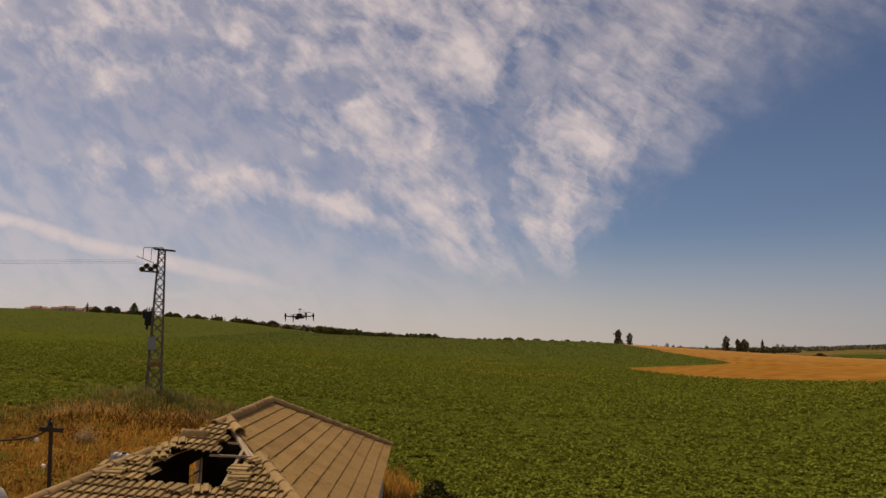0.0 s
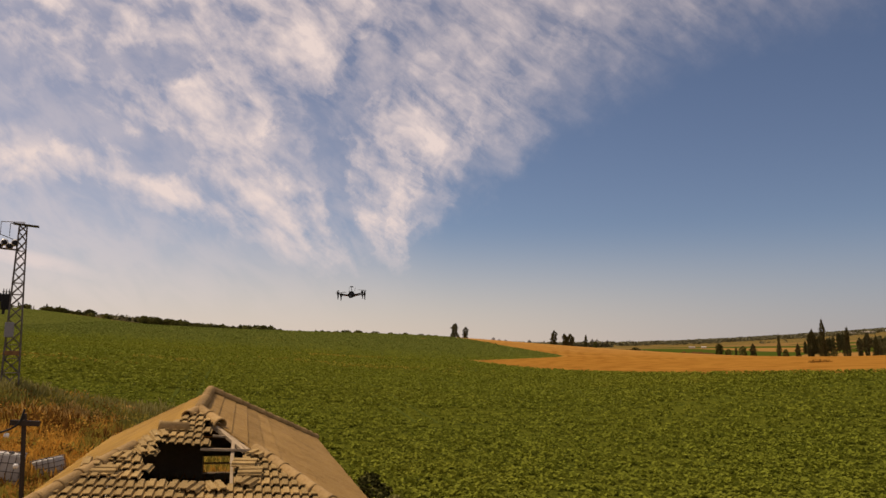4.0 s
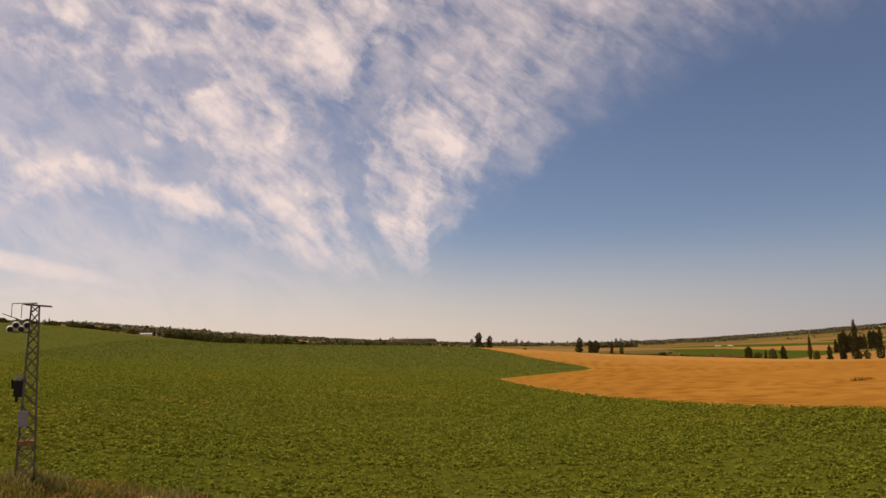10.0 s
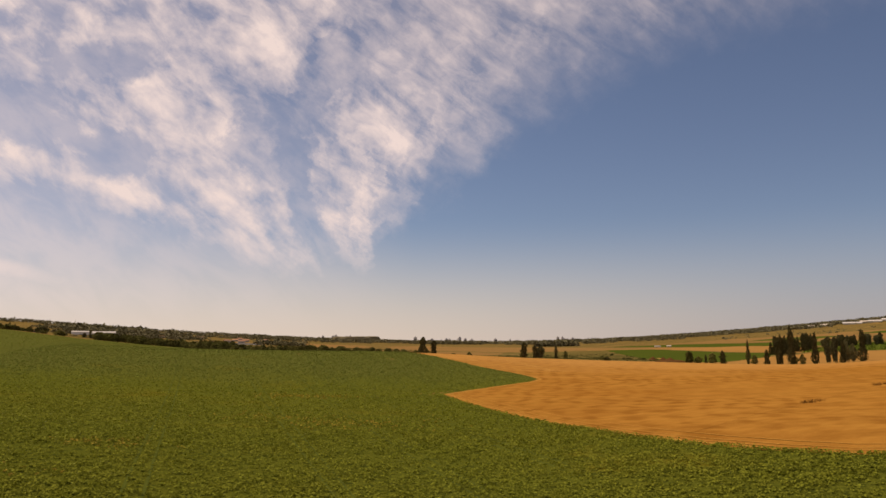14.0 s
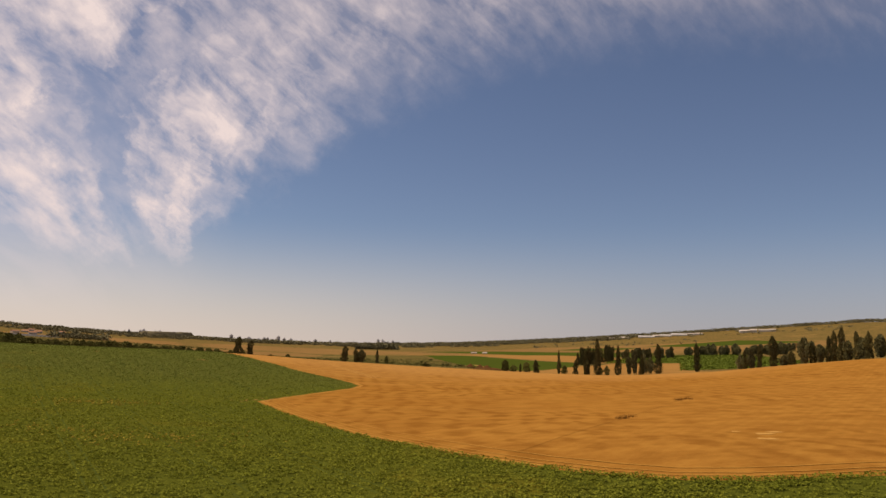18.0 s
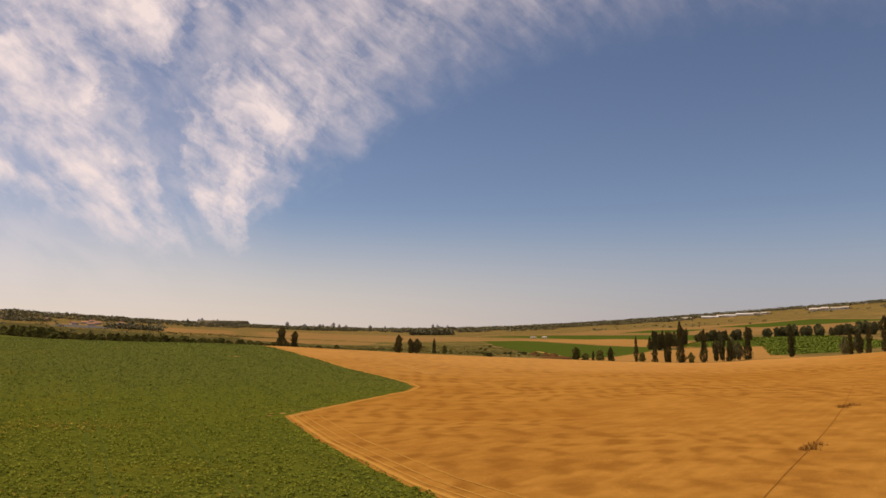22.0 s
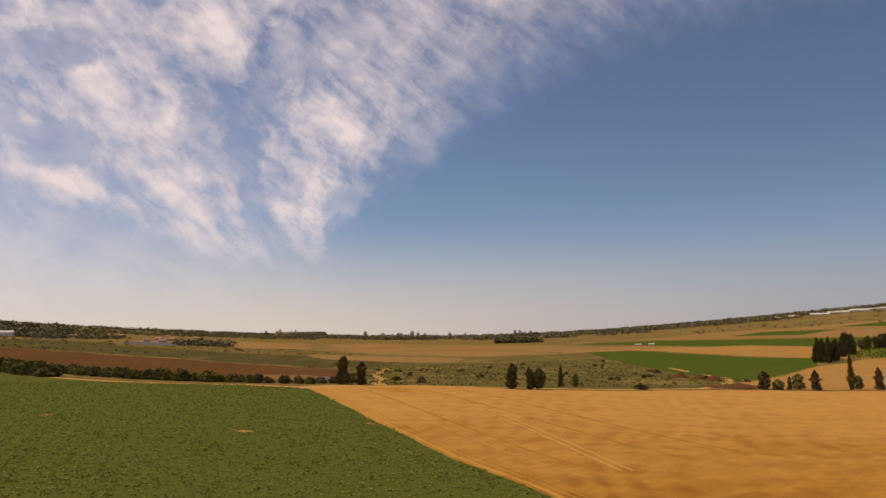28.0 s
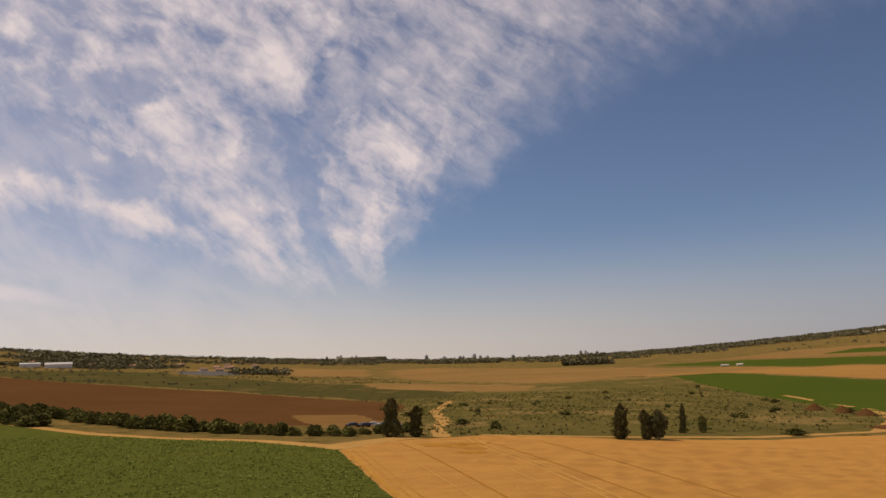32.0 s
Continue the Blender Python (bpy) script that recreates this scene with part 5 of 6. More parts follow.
for i, gap in enumerate((2.2, 3.8, 6.6)):
    mat = "stubble_pale"
    ribbon("stubble_line", beside(NEAR_EDGE[:12], -gap), 0.3, mat, "pale seed row in the stubble along the crop")
    if i < 2:
        ribbon("stubble_line", beside(NOTCH[:6], -gap - .6), 0.3, mat, "pale seed row in the stubble along the crop")
for gap, wide, mat in ((11.5, 0.3, "straw_pale"), (16.5, 0.4, "straw_band"), (26.5, 0.3, "straw_pale"), (38.0, 0.4, "straw_band"), (52.0, 0.35, "straw_band")):
    ribbon("stubble_line", beside([(84, 425), *NOTCH[1:5]], -gap), wide, mat, ("darker" if mat == "straw_band" else "pale") + " harvest stripe along the stubble rows")
for a, b in TRAMLINES:
    for dx in (-0.9, 0.9):
        ribbon("crop_tramline", [(a[0] + dx, a[1]), (b[0] + dx, b[1])], 0.3, "tramline", "faint wheel track pressed through the crop", 0.04)

# ---- parked cars, soil heaps ----
def car(x, y, turn, label, van=False):
    root = empty("van" if van else "car", Matrix.Translation((x, y, gz(x, y))) @ Matrix.Rotation(radians(turn), 4, "Z"), label, "van" if van else "car", "" if van else "cars parked by the cypresses")
    bm = bmesh.new()
    h = 1.9 if van else 1.42
    prof = [(-2.2, .45), (-2.2, .95), (-1.6, 1.0), (-1.0, h), (0.9, h), (1.5, .95), (2.2, .85), (2.25, .45)]
    sides = [[bm.verts.new((x1, s * (.86 if z < 1.0 else .7), z)) for x1, z in prof] for s in (-1, 1)]
    for i in range(len(prof)):
        j = (i + 1) % len(prof)
        bm.faces.new((sides[0][i], sides[0][j], sides[1][j], sides[1][i]))
    bm.faces.new(sides[0][::-1])
    bm.faces.new(sides[1])
    part("body", bm, "dark_paint" if "dark" in label else "white_paint" if "white" in label else "car_paint", root)
    for s in (-1, 1):
        g = bmesh.new()
        box(g, (1.9, .03, .32), (0, s * .80, h - .26), Matrix.Rotation(s * .32, 4, "X"))
        part("side_window", g, "glass", root, "dark side glass")
    for name, cx, cz, lean, long in (("windscreen", 1.22, (h + .97) / 2, 52, .62), ("rear_window", -1.33, (h + 1.02) / 2, -54, .6)):
        g = bmesh.new()
        box(g, (.03, 1.22, long * (h - .95) / .47 * .8), (cx, 0, cz), Matrix.Rotation(radians(-lean), 4, "Y"))
        part(name, g, "glass", root, "dark glass")
    for s in (-1, 1):
        for name, cx, cz, mat in (("headlight", 2.2, .72, "porcelain"), ("tail_light", -2.2, .8, "lamp_red")):
            g = bmesh.new()
            box(g, (.08, .3, .14), (cx, s * .62, cz), None, .02)
            part(name, g, mat, root)
    for wx in (-1.35, 1.4):
        for s in (-1, 1):
            t = bmesh.new()
            bar(t, (wx, s * .70, .33), (wx, s * .90, .33), .33, 14)
            part("wheel", t, "tyre", root)
    return root


car(98.5, 493.0, 12, "dark grey car parked on the dry ground by the cypresses")
car(102.0, 492.0, 35, "dark blue car parked on the dry ground by the cypresses")
car(105.0, 494.0, -20, "white car parked on the dry ground by the cypresses")
car(108.5, 493.0, 5, "silver car parked behind the thick cypress")
car(111.5, 492.0, 15, "white van parked behind the thick cypress", True)
car(-52, 640, 40, "white van at the edge of the ploughed field", True)


def heap(x, y, r, h):
    bm = bmesh.new()
    bmesh.ops.create_icosphere(bm, subdivisions=3, radius=1)
    for v in bm.verts:
        k = 1 + 0.25 * noise.noise(v.co * 2.3 + Vector((x, y, 0)))
        flat = math.hypot(v.co.x, v.co.y)
        v.co = Vector((v.co.x * r * k, v.co.y * r * k, h * k * max(0.0, 1 - flat) ** 0.9 if v.co.z > 0 else -.2))
    ob = new("earth_mound", mesh_of("earth_mound", bm, "ploughed", True))
    ob.location = (x, y, gz(x, y))
    tagged(ob, "conical mound of dark brown soil by the dirt road", "mound", "mounds by the road")


heap(307, 538, 4.2, 3.4)
heap(303, 517, 4.0, 3.2)
heap(298, 499, 4.2, 2.8)
heap(262, 446, 11, 1.5)
heap(272, 450, 10, 1.4)


def soil_bank(x, y, r, h):
    bm = bmesh.new()
    bmesh.ops.create_icosphere(bm, subdivisions=3, radius=1)
    for v in bm.verts:
        k = 1 + 0.4 * noise.noise(v.co * 2.6 + Vector((x, y, 0))) + 0.15 * noise.noise(v.co * 7 + Vector((y, x, 0)))
        v.co = Vector((v.co.x * r * k, v.co.y * r * .45 * k, max(-.15, v.co.z * h * k - .1 * h)))
    ob = new("soil_bank", mesh_of("soil_bank", bm, "dry_soil", True))
    ob.matrix_basis = Matrix.Translation((x, y, gz(x, y))) @ Matrix.Rotation(x * 1.7, 4, "Z")
    tagged(ob, "low bank of dry orange soil at the crop's edge", "soil bank", "soil banks at the crop")


for x, y, r, h in ((-14.6, 55.6, 1.1, .45), (-13.0, 55.0, 1.3, .5), (-13.7, 56.3, .8, .35), (-9.3, 54.2, .8, .3), (-8.3, 53.4, .9, .35), (-17.5, 54.0, 1.0, .3), (24, 357, .7, .2), (60, 329, .8, .22), (61.3, 330, .5, .18), (59.2, 331, .45, .15), (86, 337, .5, .2), (87.1, 336, .35, .15)):
    soil_bank(x, y, r, h)


def bare_patch(x, y, r, mat, label, seed):
    """A thin irregular patch lying on the ground."""
    rnd = random.Random(seed)
    bm = bmesh.new()
    rim = []
    for i in range(18):
        a = i / 18 * 2 * math.pi
        k = r * rnd.uniform(.6, 1.25)
        px, py = x + k * math.cos(a) * 1.2, y + k * math.sin(a)
        rim.append(bm.verts.new((px, py, gz(px, py) + .03)))
    mid = bm.verts.new((x, y, gz(x, y) + .09))
    for i in range(18):
        bm.faces.new((mid, rim[i], rim[(i + 1) % 18]))
    tagged(new("bare_patch", mesh_of("bare_patch", bm, mat, True)), label, "field", kind="structure")


for i, (x, y, r) in enumerate(((101, 101.2, 1.3), (105, 102.5, 1.2), (95, 96, 1.3), (99.5, 105.5, .8))):
    bare_patch(x, y, r, "straw_pale", "pale trodden straw patch in the stubble", i)
for i, (x, y, r) in enumerate(((109, 418, 4.5), (114, 412, 4.0), (117, 422, 3.2), (111, 404, 3.0))):
    bare_patch(x, y, r, "straw_band", "darker patch of turned straw near the field corner", 20 + i)
for i, (x, y, r) in enumerate(((52.5, 209.5, 1.0), (51, 212.5, .7), (55.5, 214, .8), (47.8, 209.6, .5), (46.2, 207.2, .35), (58.5, 217, .6), (53.6, 216, .4), (48.6, 212.4, .35), (44.6, 210.4, .3), (61.5, 220.6, .7), (66, 224.6, .5), (61, 329.6, 1.3), (24, 357, 1.1), (86.5, 336.5, .9))):
    bare_patch(x, y, r, "dry_soil", "bare dry soil breaking through the crop", 40 + i)


# ---- far buildings ----
def shed(x, y, turn, size, mat, roof, label, name="shed", category="shed", bays=1, windows=0):
    """A building with walls, a pitched roof for every bay, and windows."""
    root = empty(name, Matrix.Translation((x, y, gz(x, y) - .3)) @ Matrix.Rotation(radians(turn), 4, "Z"), label, category)
    L, W, H = size
    bm = bmesh.new()
    box(bm, (L, W, H), (0, 0, H / 2))
    part("wall", bm, mat, root)
    for i in range(bays):
        rm = bmesh.new()
        w = W / bays
        y0 = -W / 2 + w * i
        q = [rm.verts.new((s * (L / 2 + .3), yy, z)) for s in (-1, 1) for yy, z in ((y0 - .2, H), (y0 + w / 2, H + w * .28), (y0 + w + .2, H))]
        for f in ((0, 1, 4, 3), (1, 2, 5, 4), (0, 2, 1), (3, 4, 5), (0, 3, 5, 2)):
            rm.faces.new([q[k] for k in f])
        part("roof", rm, roof, root)
    for i in range(windows):
        wx = -L / 2 + L * (i + .5) / windows
        g = bmesh.new()
        box(g, (L / windows * .45, .12, H * .3), (wx, -W / 2 - .03, H * .55))
        part("window", g, "glass", root)
    return root


shed(-330, 1811, 12, (34, 26, 6), "white_sheet", "white_sheet", "long white greenhouse block on the far slope", "greenhouse", "greenhouse", 3)
shed(-284, 1820, 14, (46, 26, 7), "white_sheet", "white_sheet", "white greenhouse beside the long block", "greenhouse", "greenhouse", 2)
for az, r, L in ((45.2, 2800, 60), (46.6, 2815, 44), (47.9, 2820, 90), (52.4, 2780, 50)):
    shed(60 + r * math.sin(radians(az)), 200 + r * math.cos(radians(az)), -az, (L, 30, 4), "white_sheet", "white_sheet", "long white greenhouse under the far ridge", "greenhouse", "greenhouse", 2)
for az, r, L, W, H in ((42.6, 2790, 26, 14, 5), (43.1, 2800, 20, 12, 6), (43.6, 2780, 30, 14, 5), (45.9, 2800, 24, 14, 6), (48.4, 2800, 22, 12, 6), (49.0, 2790, 28, 14, 5), (52.4, 2740, 40, 16, 7), (52.9, 2730, 24, 14, 9), (53.6, 2740, 34, 14, 6), (54.2, 2720, 22, 12, 7)):
    shed(60 + r * math.sin(radians(az)), 200 + r * math.cos(radians(az)), -az, (L, W, H), "house_wall", "house_wall", "pale farm building on the far ridge", "farm_building", "building", windows=4)
shed(652, 1108, -25, (9, 5, 1.6), "house_wall", "house_wall", "small white farm shed in the fields", windows=3)
shed(668, 1100, -25, (7, 5, 1.6), "house_wall", "house_wall", "small white farm shed in the fields", windows=2)
BUILD_RND = random.Random(77)
for i in range(20):
    x, y = crest(-28.5 + i * .4 if i < 14 else -22.4 + (i - 14) * .28, BUILD_RND.uniform(34, 70))
    shed(x, y, BUILD_RND.uniform(-40, 40), (BUILD_RND.uniform(6, 9), BUILD_RND.uniform(5, 7), BUILD_RND.uniform(2.4, 4.2)), "house_wall", "red_roof", "pale village house with a red tiled roof", "house", "house", windows=3)
for i in range(17):
    az = radians(BUILD_RND.uniform(-17, 1))
    r = BUILD_RND.uniform(1500, 2200)
    shed(60 + r * math.sin(az), 200 + r * math.cos(az), BUILD_RND.uniform(-30, 30), (15, 10, 4), "house_wall", "red_roof", "pale farm building among trees", "house", "house", windows=4)


def flat_hill(az, r, long, wide, high):
    """A long flat-topped wooded mound on the plain."""
    x, y = 60 + r * math.sin(radians(az)), 200 + r * math.cos(radians(az))
    bm = bmesh.new()
    bmesh.ops.create_icosphere(bm, subdivisions=5, radius=1)
    for v in bm.verts:
        k = 1 + 0.10 * noise.noise(v.co * 3.1) + 0.06 * noise.noise(v.co * 9)
        v.co = Vector((v.co.x * long / 2 * k, v.co.y * wide / 2 * k, min(high, v.co.z * high * 2.2) * (1 + .10 * noise.noise(v.co * 7)) if v.co.z > 0 else -3))
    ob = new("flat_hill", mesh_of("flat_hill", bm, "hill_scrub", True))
    ob.matrix_basis = Matrix.Translation((x, y, gz(x, y))) @ Matrix.Rotation(radians(-az), 4, "Z")
    tagged(ob, "long flat-topped mound overgrown with scrub", "hill", kind="structure")


flat_hill(8.0, 2780, 190, 90, 20)


def tower(az, r, w, h):
    x, y = 60 + r * math.sin(radians(az)), 200 + r * math.cos(radians(az))
    root = empty("tower_block", Matrix.Translation((x, y, gz(x, y) - 2)), "pale tower block on the hazy city skyline", "tower", "city skyline towers")
    bm = bmesh.new()
    box(bm, (w, w * .8, h), (0, 0, h / 2))
    box(bm, (w * .4, w * .4, 4), (0, 0, h + 2))
    part("wall", bm, "tower", root)
    for k in range(int(h / 9)):
        g = bmesh.new()
        box(g, (w * .86, .4, 3.2), (0, -w * .4 - .05, 5 + 9 * k))
        part("window_band", g, "glass", root)


for i in range(26):
    tower(BUILD_RND.choice((6.2, 7.0, 13.5, 14.5, 16, 17, 18.5, 20, 24, 25)) + BUILD_RND.uniform(-.8, .8), 3280 + BUILD_RND.uniform(-30, 60), BUILD_RND.uniform(9, 15), BUILD_RND.uniform(12, 27))


# ---- ruined farmhouse ----
RIDGE_BACK, RIDGE_FRONT = Vector((-6.13, 30.0, 4.63)), Vector((-5.93, 23.45, 4.45))
FL, FR = Vector((-9.0, 16.0, 2.85)), Vector((-1.14, 15.6, 2.15))
BL, BR = Vector((-10.75, 37.8, 2.25)), Vector((-1.97, 37.4, 2.15))
house = empty("farmhouse", Matrix.Translation((-5.9, 26.5, 0)), "abandoned farmhouse with a broken tiled hip roof", "house")
HOME = Matrix.Translation((5.9, -26.5, 0))


def local(p):
    return HOME @ Vector(p)


def wall(a, b, z0, tops, opening=None, thick=0.25):
    """A plastered wall from a to b; the opening is (from, to, sill, head) along it."""
    bm = bmesh.new()
    a, b = Vector(a), Vector(b)
    d = b - a
    L = d.length
    z1 = 2.0
    m = Matrix.Translation(local((a.x, a.y, 0))) @ Matrix.Rotation(math.atan2(d.y, d.x), 4, "Z")
    spans = [(0, L, z0, z1)]
    if opening:
        u0, u1, s, h = opening
        spans = [(0, u0, z0, z1), (u1, L, z0, z1), (u0, u1, z0, s), (u0, u1, h, z1)]
    for u0, u1, s, h in spans:
        box(bm, (u1 - u0, thick, h - s), ((u0 + u1) / 2, 0, (s + h) / 2))
    for v in bm.verts:
        if v.co.z > 1.9999:
            v.co.z = tops[0] + (tops[1] - tops[0]) * v.co.x / L
    bmesh.ops.remove_doubles(bm, verts=bm.verts, dist=.0005)
    bmesh.ops.transform(bm, matrix=m, verts=bm.verts)
    w = part("wall", bm, "plaster", house, "stained plaster wall")
    if opening:
        u0, u1, s, h = opening
        fm = bmesh.new()
        for p, q in (((u0, s), (u1, s)), ((u0, h), (u1, h)), ((u0, s), (u0, h)), ((u1, s), (u1, h)), ((u0, s * .45 + h * .55), (u1, s * .45 + h * .55))):
            bar(fm, (p[0], 0, p[1]), (q[0], 0, q[1]), .045, 4)
        bmesh.ops.transform(fm, matrix=m, verts=fm.verts)
        part("window_frame", fm, "timber", w, "pale wooden frame of an empty window")


WFL, WFR, WBL, WBR = (-8.55, 16.5), (-1.6, 16.1), (-10.3, 37.3), (-2.4, 36.9)
wall(WFL, WFR, -.6, (2.88, 2.22))
wall((-10.17, 37.3), (-2.53, 36.9), -.6, (2.3, 2.2), (3.35, 4.75, .75, 1.5))
wall((-8.56, 16.64), (-10.29, 37.16), -.6, (2.9, 2.36), (15.2, 17.5, .75, 1.98))
wall((-1.61, 16.24), (-2.39, 36.76), -.6, (2.24, 2.26))
fl = bmesh.new()
box(fl, (6.6, 20.0, .1), local((-5.7, 26.7, -.32)))
part("floor_slab", fl, "plaster", house, "dusty floor slab")


def course(tl, tr, bl, br, f0, f1, mat, seed, lift=0.035):
    """One row of tiles across a roof slope, its lower lip lying on the row below."""
    rnd = random.Random(seed)
    tl, tr, bl, br = (local(p) for p in (tl, tr, bl, br))
    nrm = (tr - tl if (tr - tl).length > .1 else br - bl).cross(bl - tl).normalized()
    if nrm.z < 0:
        nrm = -nrm
    top0, top1 = tl.lerp(bl, f0), tr.lerp(br, f0)
    g = min(1.0, f1 + 0.012)
    low0, low1 = tl.lerp(bl, g), tr.lerp(br, g)
    n = max(2, int((low1 - low0).length / 0.3))
    bm = bmesh.new()
    rows = []
    for i in range(n + 1):
        u = i / n
        j = rnd.uniform(-.012, .012)
        wv = 0.012 * (i % 2)
        a = top0.lerp(top1, u) + nrm * (0.005 + wv * .6)
        b = low0.lerp(low1, u) + nrm * (lift + wv + j) + (low0 - top0).normalized() * rnd.uniform(-.015, .015)
        rows.append([bm.verts.new(p) for p in (a, b, b - nrm * 0.04, a - nrm * 0.04)])
    for p, q in zip(rows, rows[1:]):
        for k in range(4):
            bm.faces.new((p[k], p[(k + 1) % 4], q[(k + 1) % 4], q[k]))
    bm.faces.new(rows[0])
    bm.faces.new(rows[-1][::-1])
    bmesh.ops.recalc_face_normals(bm, faces=bm.faces)
    return part("tile_course", bm, mat, house)


for i in range(11):
    course(RIDGE_FRONT, RIDGE_BACK, FR, BR, i / 11, (i + 1) / 11, "tile_old", i)
    course(RIDGE_BACK, RIDGE_FRONT, BL, FL, i / 11, (i + 1) / 11, "moss_tile", 40 + i, 0.012)
    course(RIDGE_BACK, RIDGE_BACK, BR, BL, i / 11, (i + 1) / 11, "tile_old", 80 + i)


def cap_mesh(length=0.72, r=0.15):
    """A half-round ridge cap, wider at its lower mouth."""
    bm = bmesh.new()
    n = 8
    rings = []
    for y, k in ((0, 1.12), (.05, 1.13), (.07, 1.04), (length, .93)):
        rings.append([bm.verts.new((r * k * math.cos(math.pi * (i / n * 1.24 - .12)), y, r * k * math.sin(math.pi * (i / n * 1.24 - .12)))) for i in range(n + 1)])
    under = [[bm.verts.new((v.co.x * .82, v.co.y, v.co.z * .82 - .004)) for v in rings[k]] for k in (0, -1)]
    for p, q in zip(rings, rings[1:]):
        for i in range(n):
            bm.faces.new((p[i], q[i], q[i + 1], p[i + 1]))
    for i in range(n):
        bm.faces.new((under[0][i], under[0][i + 1], under[1][i + 1], under[1][i]))
        bm.faces.new((rings[0][i], rings[0][i + 1], under[0][i + 1], under[0][i]))
        bm.faces.new((rings[-1][i + 1], rings[-1][i], under[1][i], under[1][i + 1]))
    bmesh.ops.recalc_face_normals(bm, faces=bm.faces)
    return mesh_of("ridge_cap", bm, "cap", True)


CAP = cap_mesh()
ROOF_RND = random.Random(9)


def caps(a, b, gap=None):
    """Barrel caps laid head to tail from b up to a; none between the two distances of gap, taken from a."""
    a, b = local(a), local(b)
    d = a - b
    L = d.length
    n = int(L / 0.62)
    side = d.cross(Vector((0, 0, 1))).normalized()
    up = side.cross(d).normalized()
    for i in range(n):
        down = L - L * (i + .5) / n
        if gap and gap[0] < down < gap[1]:
            continue
        p = b + d * (i / n) + up * (0.035 + ROOF_RND.uniform(-.008, .01))
        rot = Matrix((side, d.normalized(), up)).transposed().to_4x4()
        shared("ridge_cap", CAP, house, Matrix.Translation(p) @ rot @ Matrix.Rotation(ROOF_RND.uniform(-.03, .03), 4, "Z") @ Matrix.Rotation(ROOF_RND.uniform(0, .03), 4, "X"))


caps(RIDGE_FRONT, RIDGE_BACK)
caps(RIDGE_BACK, BR)
caps(RIDGE_FRONT, FL, (0.85, 3.2))
caps(RIDGE_FRONT, FR, (1.1, 2.9))

# front slope: loose interlocking tiles round a hole
NORMAL = (FR - RIDGE_FRONT).cross(FL - RIDGE_FRONT).normalized()
NORMAL = NORMAL if NORMAL.z > 0 else -NORMAL
ACROSS = (Vector((1, 0, 0)) - NORMAL * NORMAL.x).normalized()
DOWN = NORMAL.cross(ACROSS)
DOWN = DOWN if DOWN.z < 0 else -DOWN
LEFT_S, LEFT_D = (FL - RIDGE_FRONT).dot(ACROSS), (FL - RIDGE_FRONT).dot(DOWN)
RIGHT_S, RIGHT_D = (FR - RIDGE_FRONT).dot(ACROSS), (FR - RIDGE_FRONT).dot(DOWN)


def tile_mesh():
    """A fluted interlocking clay tile, 40 by 52 cm."""
    bm = bmesh.new()
    w, l = 0.41, 0.52
    prof = [(0, .0), (.08, .0), (.13, .044), (.40, .050), (.46, .0), (.54, .0), (.6, .044), (.87, .050), (.93, .0), (1, .0)]
    top = [[bm.verts.new(((x - .5) * w, y * l, z)) for x, z in prof] for y in (0, 1)]
    bot = [[bm.verts.new(((x - .5) * w, y * l, z - .022)) for x, z in prof] for y in (0, 1)]
    for i in range(len(prof) - 1):
        bm.faces.new((top[0][i], top[0][i + 1], top[1][i + 1], top[1][i]))
        bm.faces.new((bot[0][i], bot[1][i], bot[1][i + 1], bot[0][i + 1]))
        for e in (0, 1):
            bm.faces.new((bot[e][i], bot[e][i + 1], top[e][i + 1], top[e][i]))
    for k in (0, -1):
        bm.faces.new((top[0][k], top[1][k], bot[1][k], bot[0][k]))
    bmesh.ops.recalc_face_normals(bm, faces=bm.faces)
    return mesh_of("roof_tile", bm, "tile")


TILE = tile_mesh()


def on_front(s, d, h=0.0):
    """A point of the front slope: s metres across, d metres down from the top, h above it."""
    return local(RIDGE_FRONT + ACROSS * s + DOWN * d + NORMAL * h)


SLOPE_TURN = Matrix((ACROSS, -DOWN, NORMAL)).transposed().to_4x4()


def bare(s, d):
    """Where the front slope has lost its tiles; s is a tile's middle, d its lower edge."""
    if 2.8 < d < 5.2 and -0.70 + .07 * math.sin(d * 5) < s < 1.26 + .06 * math.sin(d * 4 + 1):
        return True
    return 1.1 < d <= 2.8 and s > 0.40


for row in range(20):
    d = 0.60 + row * 0.42
    left = max(LEFT_S, LEFT_S / LEFT_D * d)
    right = RIGHT_S / RIGHT_D * min(d, RIGHT_D)
    x = left + .24
    while x < right - .06:
        s = x
        x += 0.385
        if bare(s, d):
            continue
        near = any(bare(s + a, d + b) for a in (-.5, .5) for b in (-.4, .4))
        loose = s < -.6 and 2.6 < d < 5.0
        k = 0.6 if loose else 0.35 if near and d > 2.8 else 0.18
        turn = Matrix.Rotation(ROOF_RND.gauss(0, .10 * k), 4, "Z") @ Matrix.Rotation(-0.115 - abs(ROOF_RND.gauss(0, .05 * k)), 4, "X") @ Matrix.Rotation(ROOF_RND.gauss(0, .06 * k), 4, "Y")
        p = on_front(s + ROOF_RND.gauss(0, .03 * k), d + ROOF_RND.gauss(0, .05 * k), 0.085 + (.03 * ROOF_RND.random() if loose else 0))
        shared("roof_tile", TILE, house, Matrix.Translation(p) @ SLOPE_TURN @ turn)
